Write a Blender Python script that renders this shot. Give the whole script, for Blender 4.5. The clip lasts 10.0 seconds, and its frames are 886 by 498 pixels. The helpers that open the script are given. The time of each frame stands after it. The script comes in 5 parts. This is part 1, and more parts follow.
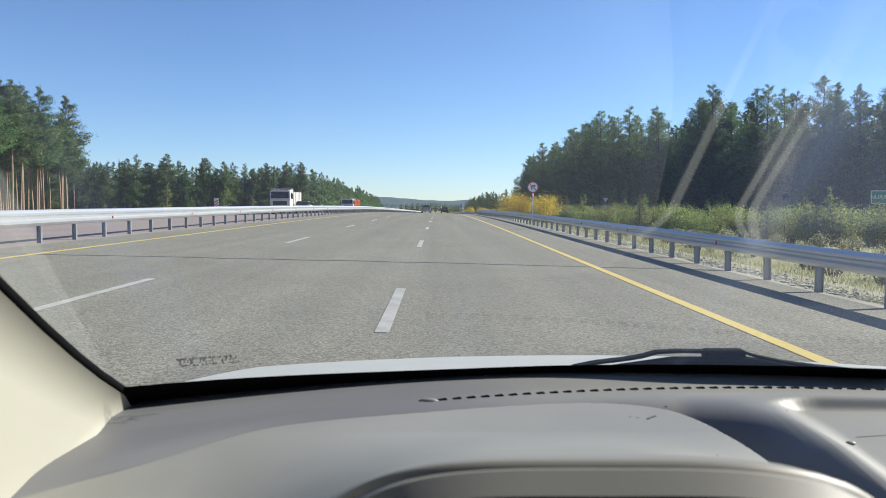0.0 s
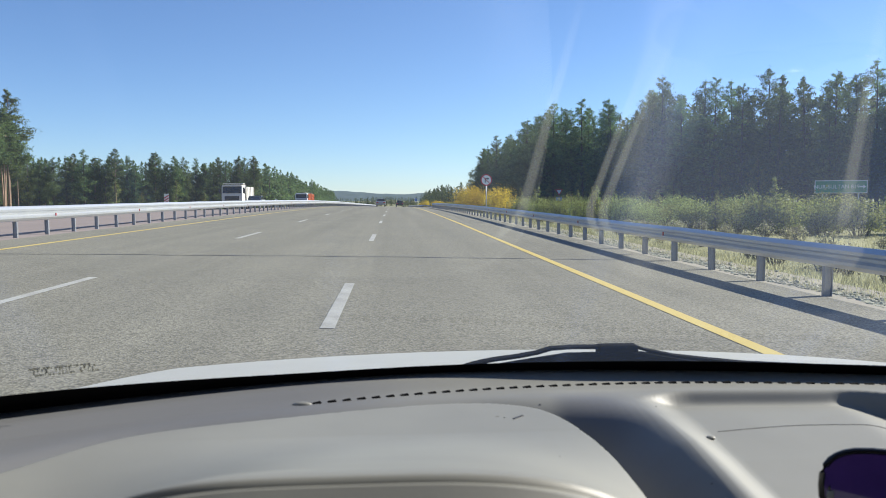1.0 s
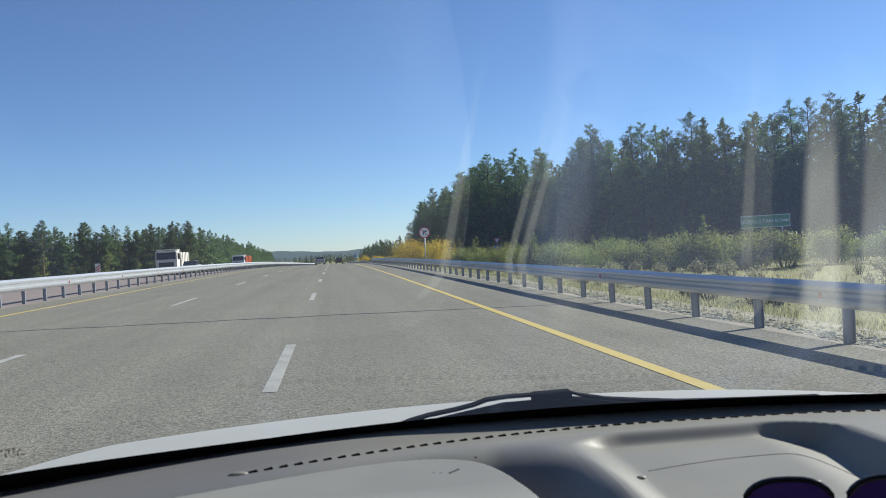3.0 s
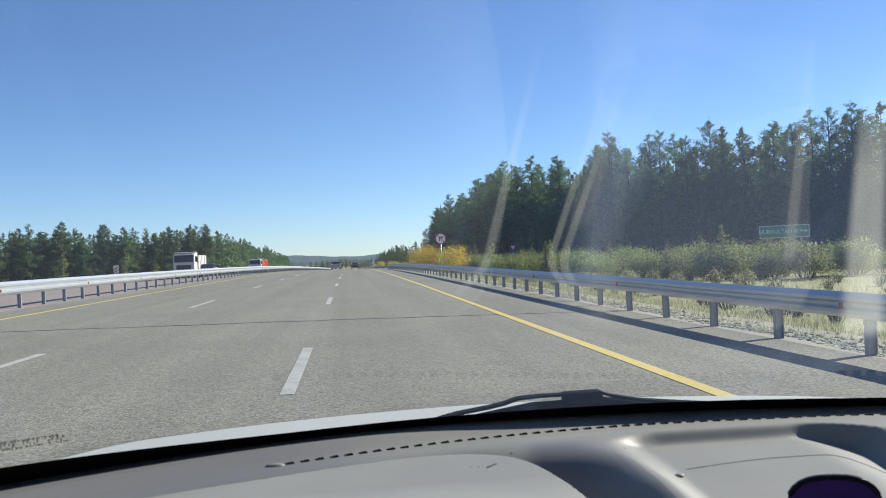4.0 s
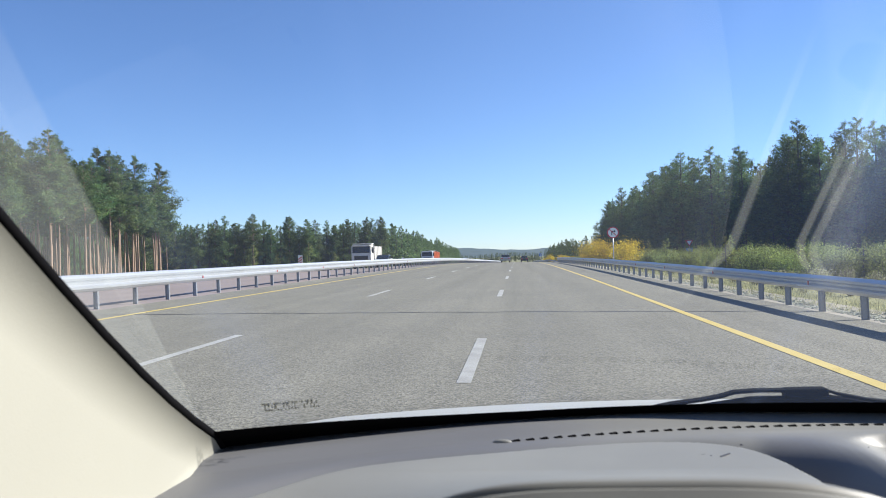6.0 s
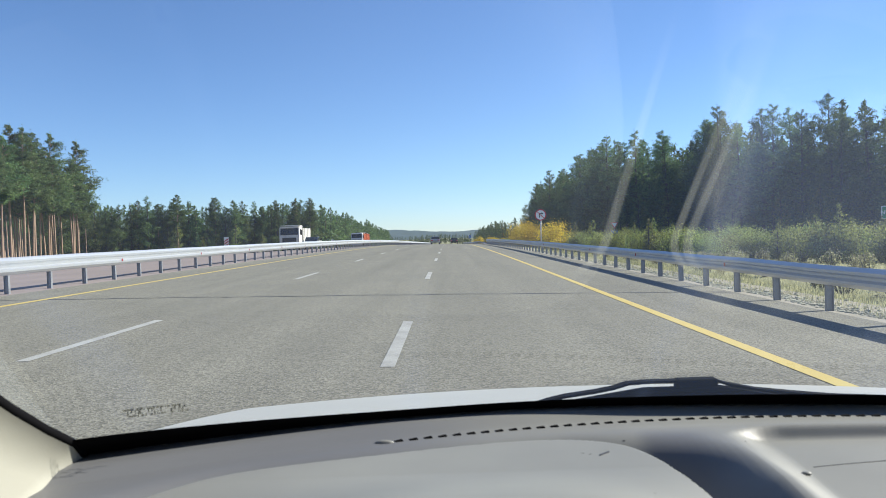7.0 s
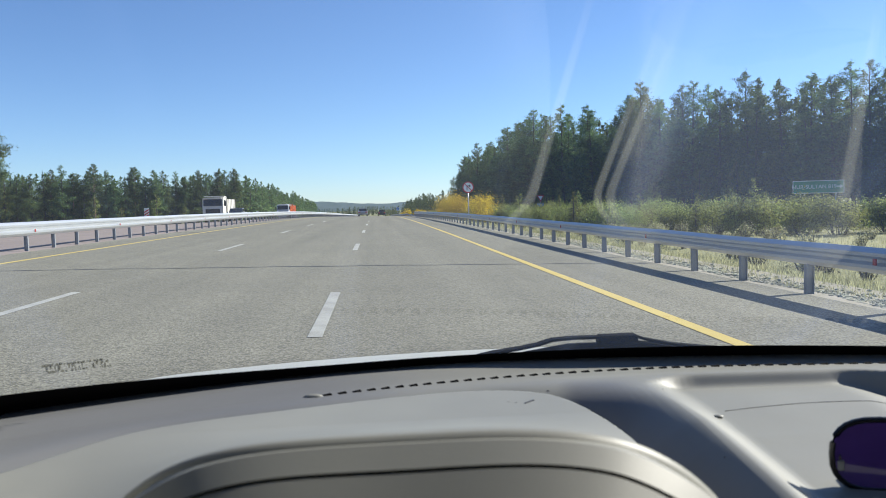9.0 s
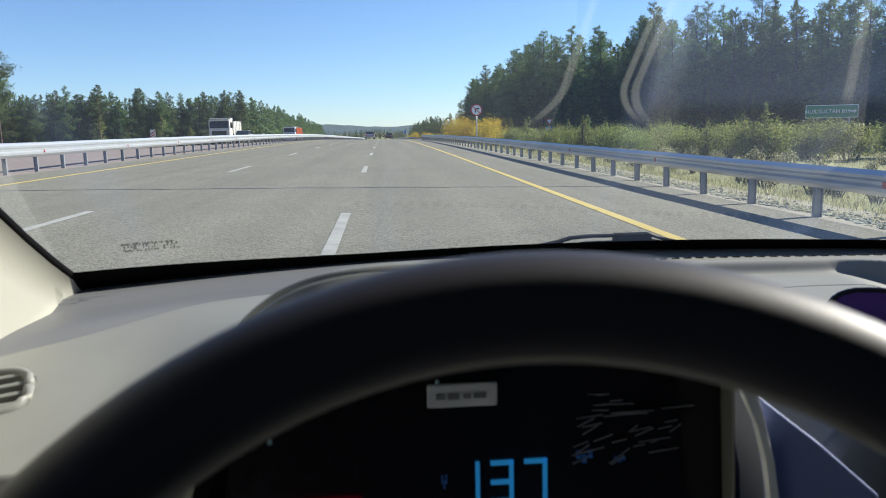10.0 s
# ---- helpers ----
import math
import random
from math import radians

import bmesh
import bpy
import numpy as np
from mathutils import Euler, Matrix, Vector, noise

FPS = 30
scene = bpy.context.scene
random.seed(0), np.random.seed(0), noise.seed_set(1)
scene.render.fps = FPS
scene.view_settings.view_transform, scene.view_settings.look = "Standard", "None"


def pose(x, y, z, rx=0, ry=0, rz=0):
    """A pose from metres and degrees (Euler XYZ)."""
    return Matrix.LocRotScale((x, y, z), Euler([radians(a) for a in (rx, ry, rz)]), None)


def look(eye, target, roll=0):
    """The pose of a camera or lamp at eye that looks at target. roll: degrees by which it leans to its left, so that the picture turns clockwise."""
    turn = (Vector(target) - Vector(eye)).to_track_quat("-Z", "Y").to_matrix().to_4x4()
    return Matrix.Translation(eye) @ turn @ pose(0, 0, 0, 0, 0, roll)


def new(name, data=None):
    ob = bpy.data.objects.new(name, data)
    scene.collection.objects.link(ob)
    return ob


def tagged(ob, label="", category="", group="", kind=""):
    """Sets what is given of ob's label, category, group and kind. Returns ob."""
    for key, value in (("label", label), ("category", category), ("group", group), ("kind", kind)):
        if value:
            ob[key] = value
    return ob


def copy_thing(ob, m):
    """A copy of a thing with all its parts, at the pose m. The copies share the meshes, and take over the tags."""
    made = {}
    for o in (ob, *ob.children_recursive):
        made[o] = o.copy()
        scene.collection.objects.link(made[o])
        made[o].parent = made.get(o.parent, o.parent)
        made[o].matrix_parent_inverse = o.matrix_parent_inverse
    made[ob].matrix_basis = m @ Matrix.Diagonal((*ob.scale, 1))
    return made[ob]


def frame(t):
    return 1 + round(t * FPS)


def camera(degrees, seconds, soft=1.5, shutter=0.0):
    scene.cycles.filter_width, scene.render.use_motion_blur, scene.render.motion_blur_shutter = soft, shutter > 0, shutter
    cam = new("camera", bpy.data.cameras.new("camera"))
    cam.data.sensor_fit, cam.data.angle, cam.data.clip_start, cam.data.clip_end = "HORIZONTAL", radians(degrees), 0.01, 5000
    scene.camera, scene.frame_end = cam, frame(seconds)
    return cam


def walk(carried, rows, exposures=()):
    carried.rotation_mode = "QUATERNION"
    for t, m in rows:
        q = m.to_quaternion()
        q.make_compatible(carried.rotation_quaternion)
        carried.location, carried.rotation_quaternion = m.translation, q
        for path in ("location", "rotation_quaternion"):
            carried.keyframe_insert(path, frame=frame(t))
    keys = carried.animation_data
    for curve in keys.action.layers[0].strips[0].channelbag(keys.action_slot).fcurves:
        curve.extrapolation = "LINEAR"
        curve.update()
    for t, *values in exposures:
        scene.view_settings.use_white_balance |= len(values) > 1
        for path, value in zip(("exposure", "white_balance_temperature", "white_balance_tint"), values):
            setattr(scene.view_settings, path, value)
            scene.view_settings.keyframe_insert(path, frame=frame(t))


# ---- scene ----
cam = camera(58.0, 10.0, soft=0.9)
cam.data.dof.use_dof, cam.data.dof.focus_distance, cam.data.dof.aperture_fstop = True, 9.0, 14.0
PATH = [
    (0, (-0.0016, 0.0020, 1.2738), (0.0100, 1.9986, 1.1580), 0.07),
    (0.5, (0.0080, 0.0129, 1.2546), (0.0547, 2.0070, 1.1083), 0.53),
    (1, (0.1058, 0.0086, 1.2826), (0.2272, 2.0005, 1.1495), -0.45),
    (1.5, (0.1237, -0.0115, 1.2884), (0.3002, 1.9785, 1.1948), -1.76),
    (2, (0.1272, -0.0150, 1.2912), (0.3469, 1.9722, 1.2362), -2.62),
    (2.5, (0.1302, -0.0166, 1.2944), (0.4046, 1.9644, 1.2716), -3.52),
    (4, (0.0914, -0.0158, 1.2772), (0.3269, 1.9702, 1.2892), -2.79),
    (4.5, (0.0627, -0.0549, 1.2895), (0.0155, 1.9441, 1.3296), -3.48),
    (5, (-0.0215, -0.0519, 1.3006), (-0.2747, 1.9309, 1.3663), -3.38),
    (6.5, (0.0473, -0.0176, 1.2579), (-0.0709, 1.9788, 1.2389), -1.28),
    (7, (0.0765, 0.0041, 1.2830), (0.0631, 2.0037, 1.2447), -1.98),
    (7.5, (0.0924, 0.0003, 1.2680), (0.1660, 1.9977, 1.1981), -2.13),
    (8, (0.0930, 0.0056, 1.2405), (0.2131, 1.9995, 1.1412), -2.06),
    (8.5, (0.0814, -0.0097, 1.2552), (0.2220, 1.9827, 1.1529), -1.84),
    (9, (0.0742, -0.0032, 1.2607), (0.2387, 1.9868, 1.1475), -1.67),
    (9.5, (0.0524, -0.0466, 1.2387), (0.1989, 1.9383, 1.0419), -2.18),
    (10, (0.0277, -0.0997, 1.2281), (0.1684, 1.8725, 0.9271), -1.40),
]
walk(cam, [(t, look(eye, target, roll)) for t, eye, target, roll in PATH],
     exposures=[(0, 1.08, 6580, 11), (1.0, 1.07, 6580, 11), (1.5, 1.03, 6520, 10), (2.0, 0.98, 6520, 10), (2.5, 0.72, 6500, 10), (2.8, 0.75, 6500, 10), (4.0, 1.0, 6500, 10), (4.5, 1.02, 6500, 10),
                (5.0, 1.02, 6200, 14), (6.5, 1.25, 6450, 14), (7.0, 1.12, 6500, 10), (7.5, 1.10, 6500, 10), (8.0, 1.12, 6500, 10), (8.5, 1.07, 6500, 10), (9.0, 1.1, 6500, 10), (10.0, 1.12, 6500, 10)])

# ---- daylight: clear autumn sky, sun to the right and a little ahead ----
SUN_AZ, SUN_EL = radians(68), radians(30)
world = bpy.data.worlds.new("sky")
scene.world = world
world.use_nodes = True
wn = world.node_tree.nodes
sky = wn.new("ShaderNodeTexSky")
sky.sky_type = "NISHITA"
sky.sun_disc = False
sky.sun_elevation = SUN_EL
sky.sun_rotation = SUN_AZ
sky.air_density, sky.dust_density, sky.ozone_density = 0.8, 0.05, 4.5
wn["Background"].inputs["Strength"].default_value = 0.071
tone = wn.new("ShaderNodeMix")
tone.data_type, tone.blend_type = "RGBA", "MULTIPLY"
tone.inputs["Factor"].default_value = 1.0
tone.inputs[7].default_value = (0.875, 0.95, 1.075, 1)
world.node_tree.links.new(sky.outputs["Color"], tone.inputs[6])
world.node_tree.links.new(tone.outputs[2], wn["Background"].inputs["Color"])
sun_data = bpy.data.lights.new("sun", "SUN")
sun_data.energy, sun_data.angle, sun_data.color = 4.6, radians(0.53), (1.0, 0.965, 0.86)
sun = new("sun", sun_data)
SUN_DIR = Vector((math.sin(SUN_AZ) * math.cos(SUN_EL), math.cos(SUN_AZ) * math.cos(SUN_EL), math.sin(SUN_EL)))
sun.matrix_world = look(SUN_DIR * 50, (0, 0, 0))

# ---- materials ----
def material(name, base, rough=0.6, metal=0.0, var=0.15, scale=6.0, fine=60.0, bump=0.15, second=None, spec=0.5,
             random_tint=0.0, coat=0.0, dist=0.01):
    """Principled surface with stains at one scale, grain at another, and fine relief."""
    m = bpy.data.materials.new(name)
    m.use_nodes = True
    nt = m.node_tree
    n, l = nt.nodes, nt.links
    p = n["Principled BSDF"]
    p.inputs["Roughness"].default_value = rough
    p.inputs["Metallic"].default_value = metal
    p.inputs["Specular IOR Level"].default_value = spec
    p.inputs["Coat Weight"].default_value = coat
    tc = n.new("ShaderNodeTexCoord")
    big = n.new("ShaderNodeTexNoise")
    big.inputs["Scale"].default_value, big.inputs["Detail"].default_value = scale, 5.0
    small = n.new("ShaderNodeTexNoise")
    small.inputs["Scale"].default_value, small.inputs["Detail"].default_value = fine, 3.0
    l.new(tc.outputs["Object"], big.inputs["Vector"])
    l.new(tc.outputs["Object"], small.inputs["Vector"])
    ramp = n.new("ShaderNodeValToRGB")
    other = second or tuple(c * (1 - 2 * var) for c in base)
    ramp.color_ramp.elements[0].position, ramp.color_ramp.elements[1].position = 0.3, 0.7
    ramp.color_ramp.elements[0].color, ramp.color_ramp.elements[1].color = (*other, 1), (*base, 1)
    l.new(big.outputs["Fac"], ramp.inputs["Fac"])
    hsv = n.new("ShaderNodeHueSaturation")
    mr = n.new("ShaderNodeMapRange")
    mr.inputs["To Min"].default_value, mr.inputs["To Max"].default_value = 1 - var, 1 + var
    l.new(small.outputs["Fac"], mr.inputs["Value"])
    l.new(ramp.outputs["Color"], hsv.inputs["Color"])
    if random_tint:
        oi = n.new("ShaderNodeObjectInfo")
        r2 = n.new("ShaderNodeMapRange")
        r2.inputs["To Min"].default_value, r2.inputs["To Max"].default_value = 1 - random_tint, 1 + random_tint
        mul = n.new("ShaderNodeMath")
        mul.operation = "MULTIPLY"
        l.new(oi.outputs["Random"], r2.inputs["Value"])
        l.new(r2.outputs["Result"], mul.inputs[0])
        l.new(mr.outputs["Result"], mul.inputs[1])
        l.new(mul.outputs["Value"], hsv.inputs["Value"])
        r3 = n.new("ShaderNodeMapRange")
        r3.inputs["To Min"].default_value, r3.inputs["To Max"].default_value = 0.5 - random_tint * 0.1, 0.5 + random_tint * 0.06
        l.new(oi.outputs["Random"], r3.inputs["Value"])
        l.new(r3.outputs["Result"], hsv.inputs["Hue"])
    else:
        l.new(mr.outputs["Result"], hsv.inputs["Value"])
    l.new(hsv.outputs["Color"], p.inputs["Base Color"])
    if bump:
        b = n.new("ShaderNodeBump")
        b.inputs["Strength"].default_value, b.inputs["Distance"].default_value = bump, dist
        l.new(small.outputs["Fac"], b.inputs["Height"])
        l.new(b.outputs["Normal"], p.inputs["Normal"])
    return m


def foliage(name, dark, light, random_tint=0.25):
    """Leaf or needle surface: each small clump has its own tone, and light comes through a little."""
    m = material(name, light, rough=0.6, var=0.2, scale=0.7, fine=9.0, bump=0.0, second=dark, spec=0.25, random_tint=random_tint)
    nt = m.node_tree
    p = nt.nodes["Principled BSDF"]
    geo = nt.nodes.new("ShaderNodeNewGeometry")
    mix = nt.nodes.new("ShaderNodeMix")
    mix.data_type, mix.blend_type = "RGBA", "MULTIPLY"
    mix.inputs["Factor"].default_value = 1.0
    rm = nt.nodes.new("ShaderNodeMapRange")
    rm.inputs["To Min"].default_value, rm.inputs["To Max"].default_value = 0.4, 1.5
    nt.links.new(geo.outputs["Random Per Island"], rm.inputs["Value"])
    src = p.inputs["Base Color"].links[0].from_socket
    nt.links.new(src, mix.inputs[6])
    nt.links.new(rm.outputs["Result"], mix.inputs[7])
    nt.links.new(mix.outputs[2], p.inputs["Base Color"])
    tr = nt.nodes.new("ShaderNodeBsdfTranslucent")
    add = nt.nodes.new("ShaderNodeMixShader")
    add.inputs[0].default_value = 0.5
    nt.links.new(mix.outputs[2], tr.inputs["Color"])
    nt.links.new(p.outputs[0], add.inputs[1])
    nt.links.new(tr.outputs[0], add.inputs[2])
    nt.links.new(add.outputs[0], nt.nodes["Material Output"].inputs["Surface"])
    return m


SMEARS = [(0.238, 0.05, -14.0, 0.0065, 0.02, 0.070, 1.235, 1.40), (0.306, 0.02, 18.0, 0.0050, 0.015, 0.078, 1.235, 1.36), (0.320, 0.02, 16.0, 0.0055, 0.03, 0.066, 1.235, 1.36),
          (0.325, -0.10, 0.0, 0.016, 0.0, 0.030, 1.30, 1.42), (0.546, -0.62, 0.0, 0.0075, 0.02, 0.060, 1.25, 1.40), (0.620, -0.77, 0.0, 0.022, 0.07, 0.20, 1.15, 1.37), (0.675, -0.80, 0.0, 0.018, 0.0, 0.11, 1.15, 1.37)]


def glass_pane(name, tint=(0.96, 0.98, 0.97), dust=0.019):
    """Thin pane: mostly let through, a little mirrored at a slant, with a thin film of dust, wiped smears and painted
    reflections.
    """
    m = bpy.data.materials.new(name)
    m.use_nodes = True
    n, l = m.node_tree.nodes, m.node_tree.links
    n.remove(n["Principled BSDF"])
    t = n.new("ShaderNodeBsdfTransparent")
    t.inputs["Color"].default_value = (*tint, 1)
    g = n.new("ShaderNodeBsdfGlossy")
    g.inputs["Roughness"].default_value = 0.02
    fr = n.new("ShaderNodeFresnel")
    fr.inputs["IOR"].default_value = 1.5
    mx = n.new("ShaderNodeMixShader")
    l.new(fr.outputs[0], mx.inputs[0])
    l.new(t.outputs[0], mx.inputs[1])
    l.new(g.outputs[0], mx.inputs[2])
    film = n.new("ShaderNodeBsdfTranslucent")
    film.inputs["Color"].default_value = (0.48, 0.64, 1.0, 1)
    tc = n.new("ShaderNodeTexCoord")
    mp = n.new("ShaderNodeMapping")
    mp.inputs["Scale"].default_value = (9.0, 1.0, 1.2)
    mp.inputs["Rotation"].default_value = (0, 0.25, 0)
    noi = n.new("ShaderNodeTexNoise")
    noi.inputs["Scale"].default_value, noi.inputs["Detail"].default_value = 1.0, 3.0
    l.new(tc.outputs["Object"], mp.inputs["Vector"])
    l.new(mp.outputs["Vector"], noi.inputs["Vector"])
    mr = n.new("ShaderNodeMapRange")
    mr.inputs["From Min"].default_value, mr.inputs["From Max"].default_value = 0.52, 0.8
    mr.inputs["To Min"].default_value, mr.inputs["To Max"].default_value = dust, dust * 3.6
    l.new(noi.outputs["Fac"], mr.inputs["Value"])
    # wiped smears that run up the pane
    xyz = n.new("ShaderNodeSeparateXYZ")
    l.new(tc.outputs["Object"], xyz.inputs["Vector"])

    def calc(op, a, b=0.0, c=0.0):
        q = n.new("ShaderNodeMath")
        q.operation = op
        for k, v in enumerate((a, b, c)):
            if isinstance(v, (int, float)):
                q.inputs[k].default_value = v
            else:
                l.new(v, q.inputs[k])
        return q.outputs[0]

    def ease(v, a, b, to=1.0):
        q = n.new("ShaderNodeMapRange")
        q.interpolation_type = "SMOOTHSTEP"
        q.inputs["From Min"].default_value, q.inputs["From Max"].default_value, q.inputs["To Max"].default_value = a, b, to
        l.new(v, q.inputs["Value"])
        return q.outputs["Result"]

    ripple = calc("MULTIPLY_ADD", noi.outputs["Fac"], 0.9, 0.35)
    smear_and_sheen = None
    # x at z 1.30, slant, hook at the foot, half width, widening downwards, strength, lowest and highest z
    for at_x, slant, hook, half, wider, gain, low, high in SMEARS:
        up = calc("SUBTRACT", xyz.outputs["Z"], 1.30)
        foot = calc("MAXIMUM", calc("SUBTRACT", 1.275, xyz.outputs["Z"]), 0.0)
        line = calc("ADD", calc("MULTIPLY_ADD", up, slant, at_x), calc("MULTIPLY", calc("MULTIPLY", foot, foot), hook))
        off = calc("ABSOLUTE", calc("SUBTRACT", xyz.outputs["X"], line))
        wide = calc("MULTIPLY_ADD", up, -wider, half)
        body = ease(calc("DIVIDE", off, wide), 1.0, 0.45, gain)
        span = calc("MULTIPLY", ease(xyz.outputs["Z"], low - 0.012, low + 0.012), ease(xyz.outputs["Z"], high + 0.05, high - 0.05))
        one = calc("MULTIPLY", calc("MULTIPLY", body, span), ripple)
        smear_and_sheen = one if smear_and_sheen is None else calc("ADD", smear_and_sheen, one)
    # pale wedge by the pillar and patch on the passenger's side: painted reflections
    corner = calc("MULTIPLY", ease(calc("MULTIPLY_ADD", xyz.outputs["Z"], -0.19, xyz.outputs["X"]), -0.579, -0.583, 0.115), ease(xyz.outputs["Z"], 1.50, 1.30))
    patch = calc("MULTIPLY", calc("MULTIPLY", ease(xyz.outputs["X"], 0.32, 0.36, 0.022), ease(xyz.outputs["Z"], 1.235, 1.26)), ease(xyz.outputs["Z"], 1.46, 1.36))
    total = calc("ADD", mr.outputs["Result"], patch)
    smear_and_sheen = calc("ADD", smear_and_sheen, corner)
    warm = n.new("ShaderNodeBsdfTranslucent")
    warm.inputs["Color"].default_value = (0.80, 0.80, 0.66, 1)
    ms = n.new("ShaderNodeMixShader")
    l.new(smear_and_sheen, ms.inputs[0])
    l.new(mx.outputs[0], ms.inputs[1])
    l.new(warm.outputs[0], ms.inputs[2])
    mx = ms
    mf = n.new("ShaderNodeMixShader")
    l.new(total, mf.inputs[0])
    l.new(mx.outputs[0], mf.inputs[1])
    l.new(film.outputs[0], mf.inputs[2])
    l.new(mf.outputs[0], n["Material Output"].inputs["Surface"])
    return m


def glass_film(name, tint):
    """Dark tinted pane without relief."""
    m = bpy.data.materials.new(name)
    m.use_nodes = True
    n, l = m.node_tree.nodes, m.node_tree.links
    n.remove(n["Principled BSDF"])
    t, g, mx = n.new("ShaderNodeBsdfTransparent"), n.new("ShaderNodeBsdfGlossy"), n.new("ShaderNodeMixShader")
    t.inputs["Color"].default_value = (*tint, 1)
    g.inputs["Roughness"].default_value = 0.03
    mx.inputs[0].default_value = 0.06
    l.new(t.outputs[0], mx.inputs[1])
    l.new(g.outputs[0], mx.inputs[2])
    l.new(mx.outputs[0], n["Material Output"].inputs["Surface"])
    return m


def glow(name, colour, strength):
    m = bpy.data.materials.new(name)
    m.use_nodes = True
    p = m.node_tree.nodes["Principled BSDF"]
    p.inputs["Base Color"].default_value = (*colour, 1)
    p.inputs["Emission Color"].default_value = (*colour, 1)
    p.inputs["Emission Strength"].default_value = strength
    return m


def asphalt_material():
    m = material("asphalt", (0.196, 0.187, 0.150), rough=0.9, var=0.06, scale=0.35, fine=55.0, bump=0.6,
                 second=(0.172, 0.165, 0.134), spec=0.2, dist=0.012)
    nt = m.node_tree
    n, l = nt.nodes, nt.links
    p = n["Principled BSDF"]
    src = p.inputs["Base Color"].links[0].from_socket
    tc = n.new("ShaderNodeTexCoord")
    # wheel tracks and lane wear: long streaks along the road
    mp = n.new("ShaderNodeMapping")
    mp.inputs["Scale"].default_value = (1.1, 0.02, 1.0)
    streak = n.new("ShaderNodeTexNoise")
    streak.inputs["Scale"].default_value, streak.inputs["Detail"].default_value = 1.0, 4.0
    l.new(tc.outputs["Object"], mp.inputs["Vector"])
    l.new(mp.outputs["Vector"], streak.inputs["Vector"])
    # single stones of the surface
    vor = n.new("ShaderNodeTexVoronoi")
    vor.inputs["Scale"].default_value = 58.0
    l.new(tc.outputs["Object"], vor.inputs["Vector"])
    stones = n.new("ShaderNodeMapRange")
    stones.inputs["To Min"].default_value, stones.inputs["To Max"].default_value = 0.55, 1.45
    sep = n.new("ShaderNodeSeparateColor")
    l.new(vor.outputs["Color"], sep.inputs["Color"])
    l.new(sep.outputs[0], stones.inputs["Value"])
    tracks = n.new("ShaderNodeMapRange")
    tracks.inputs["From Min"].default_value, tracks.inputs["From Max"].default_value = 0.3, 0.7
    tracks.inputs["To Min"].default_value, tracks.inputs["To Max"].default_value = 0.86, 1.1
    l.new(streak.outputs["Fac"], tracks.inputs["Value"])
    mul = n.new("ShaderNodeMath")
    mul.operation = "MULTIPLY"
    l.new(stones.outputs["Result"], mul.inputs[0])
    l.new(tracks.outputs["Result"], mul.inputs[1])
    mix = n.new("ShaderNodeMix")
    mix.data_type, mix.blend_type = "RGBA", "MULTIPLY"
    mix.inputs["Factor"].default_value = 1.0
    l.new(src, mix.inputs[6])
    l.new(mul.outputs["Value"], mix.inputs[7])
    l.new(mix.outputs[2], p.inputs["Base Color"])
    bump = n.new("ShaderNodeBump")
    bump.inputs["Strength"].default_value, bump.inputs["Distance"].default_value = 0.4, 0.006
    l.new(vor.outputs["Distance"], bump.inputs["Height"])
    l.new(bump.outputs["Normal"], p.inputs["Normal"])
    return m


ASPHALT = asphalt_material()
OLD_ASPHALT = material("pinkish_asphalt", (0.26, 0.21, 0.19), rough=0.9, var=0.08, scale=0.3, fine=40.0, bump=0.3)
PAINT_WHITE = material("road_paint_white", (0.39, 0.39, 0.36), rough=0.7, var=0.3, scale=3.0, fine=45.0, bump=0.2, second=(0.29, 0.285, 0.26))
PAINT_YELLOW = material("road_paint_yellow", (0.50, 0.37, 0.09), rough=0.7, var=0.2, scale=2.5, fine=60.0, bump=0.2, second=(0.52, 0.41, 0.12))
TAR = material("bitumen_seal", (0.03, 0.03, 0.03), rough=0.6, var=0.2, fine=30)
GRASS_SOIL = material("dry_verge", (0.25, 0.24, 0.105), rough=0.95, var=0.2, scale=0.12, fine=4.0, bump=0.4, second=(0.17, 0.18, 0.08), dist=0.08)
GRAVEL = material("gravel", (0.30, 0.27, 0.22), rough=0.95, var=0.25, scale=2.0, fine=30.0, bump=0.5, second=(0.22, 0.20, 0.15))
GALV = material("galvanised_steel", (0.54, 0.56, 0.58), rough=0.42, metal=0.75, var=0.07, scale=1.5, fine=20.0, bump=0.03, second=(0.5, 0.52, 0.55))
POST_STEEL = material("post_steel", (0.30, 0.31, 0.33), rough=0.55, metal=0.6, var=0.1, scale=4.0, fine=30.0, bump=0.05)
RED_REFLECT = material("red_reflector", (0.42, 0.03, 0.03), rough=0.3, var=0.05)
SIGN_WHITE = material("sign_white", (0.75, 0.75, 0.75), rough=0.4, var=0.04)
SIGN_RED = material("sign_red", (0.55, 0.03, 0.04), rough=0.4, var=0.05)
SIGN_BLACK = material("sign_black", (0.02, 0.02, 0.02), rough=0.4, var=0.05)
SIGN_GREEN = material("sign_green", (0.01, 0.20, 0.10), rough=0.4, var=0.05)
SIGN_BLUE = material("sign_blue", (0.02, 0.14, 0.45), rough=0.4, var=0.05)
SIGN_BACK = material("sign_pole_grey", (0.5, 0.5, 0.5), rough=0.45, metal=0.6, var=0.08)
BARK_PINE = material("pine_bark", (0.33, 0.215, 0.15), rough=0.9, var=0.25, scale=1.2, fine=14.0, bump=0.5, second=(0.20, 0.145, 0.11), dist=0.03)
BARK_DARK = material("dark_bark", (0.085, 0.075, 0.065), rough=0.95, var=0.25, scale=1.5, fine=14.0, bump=0.5, dist=0.03)
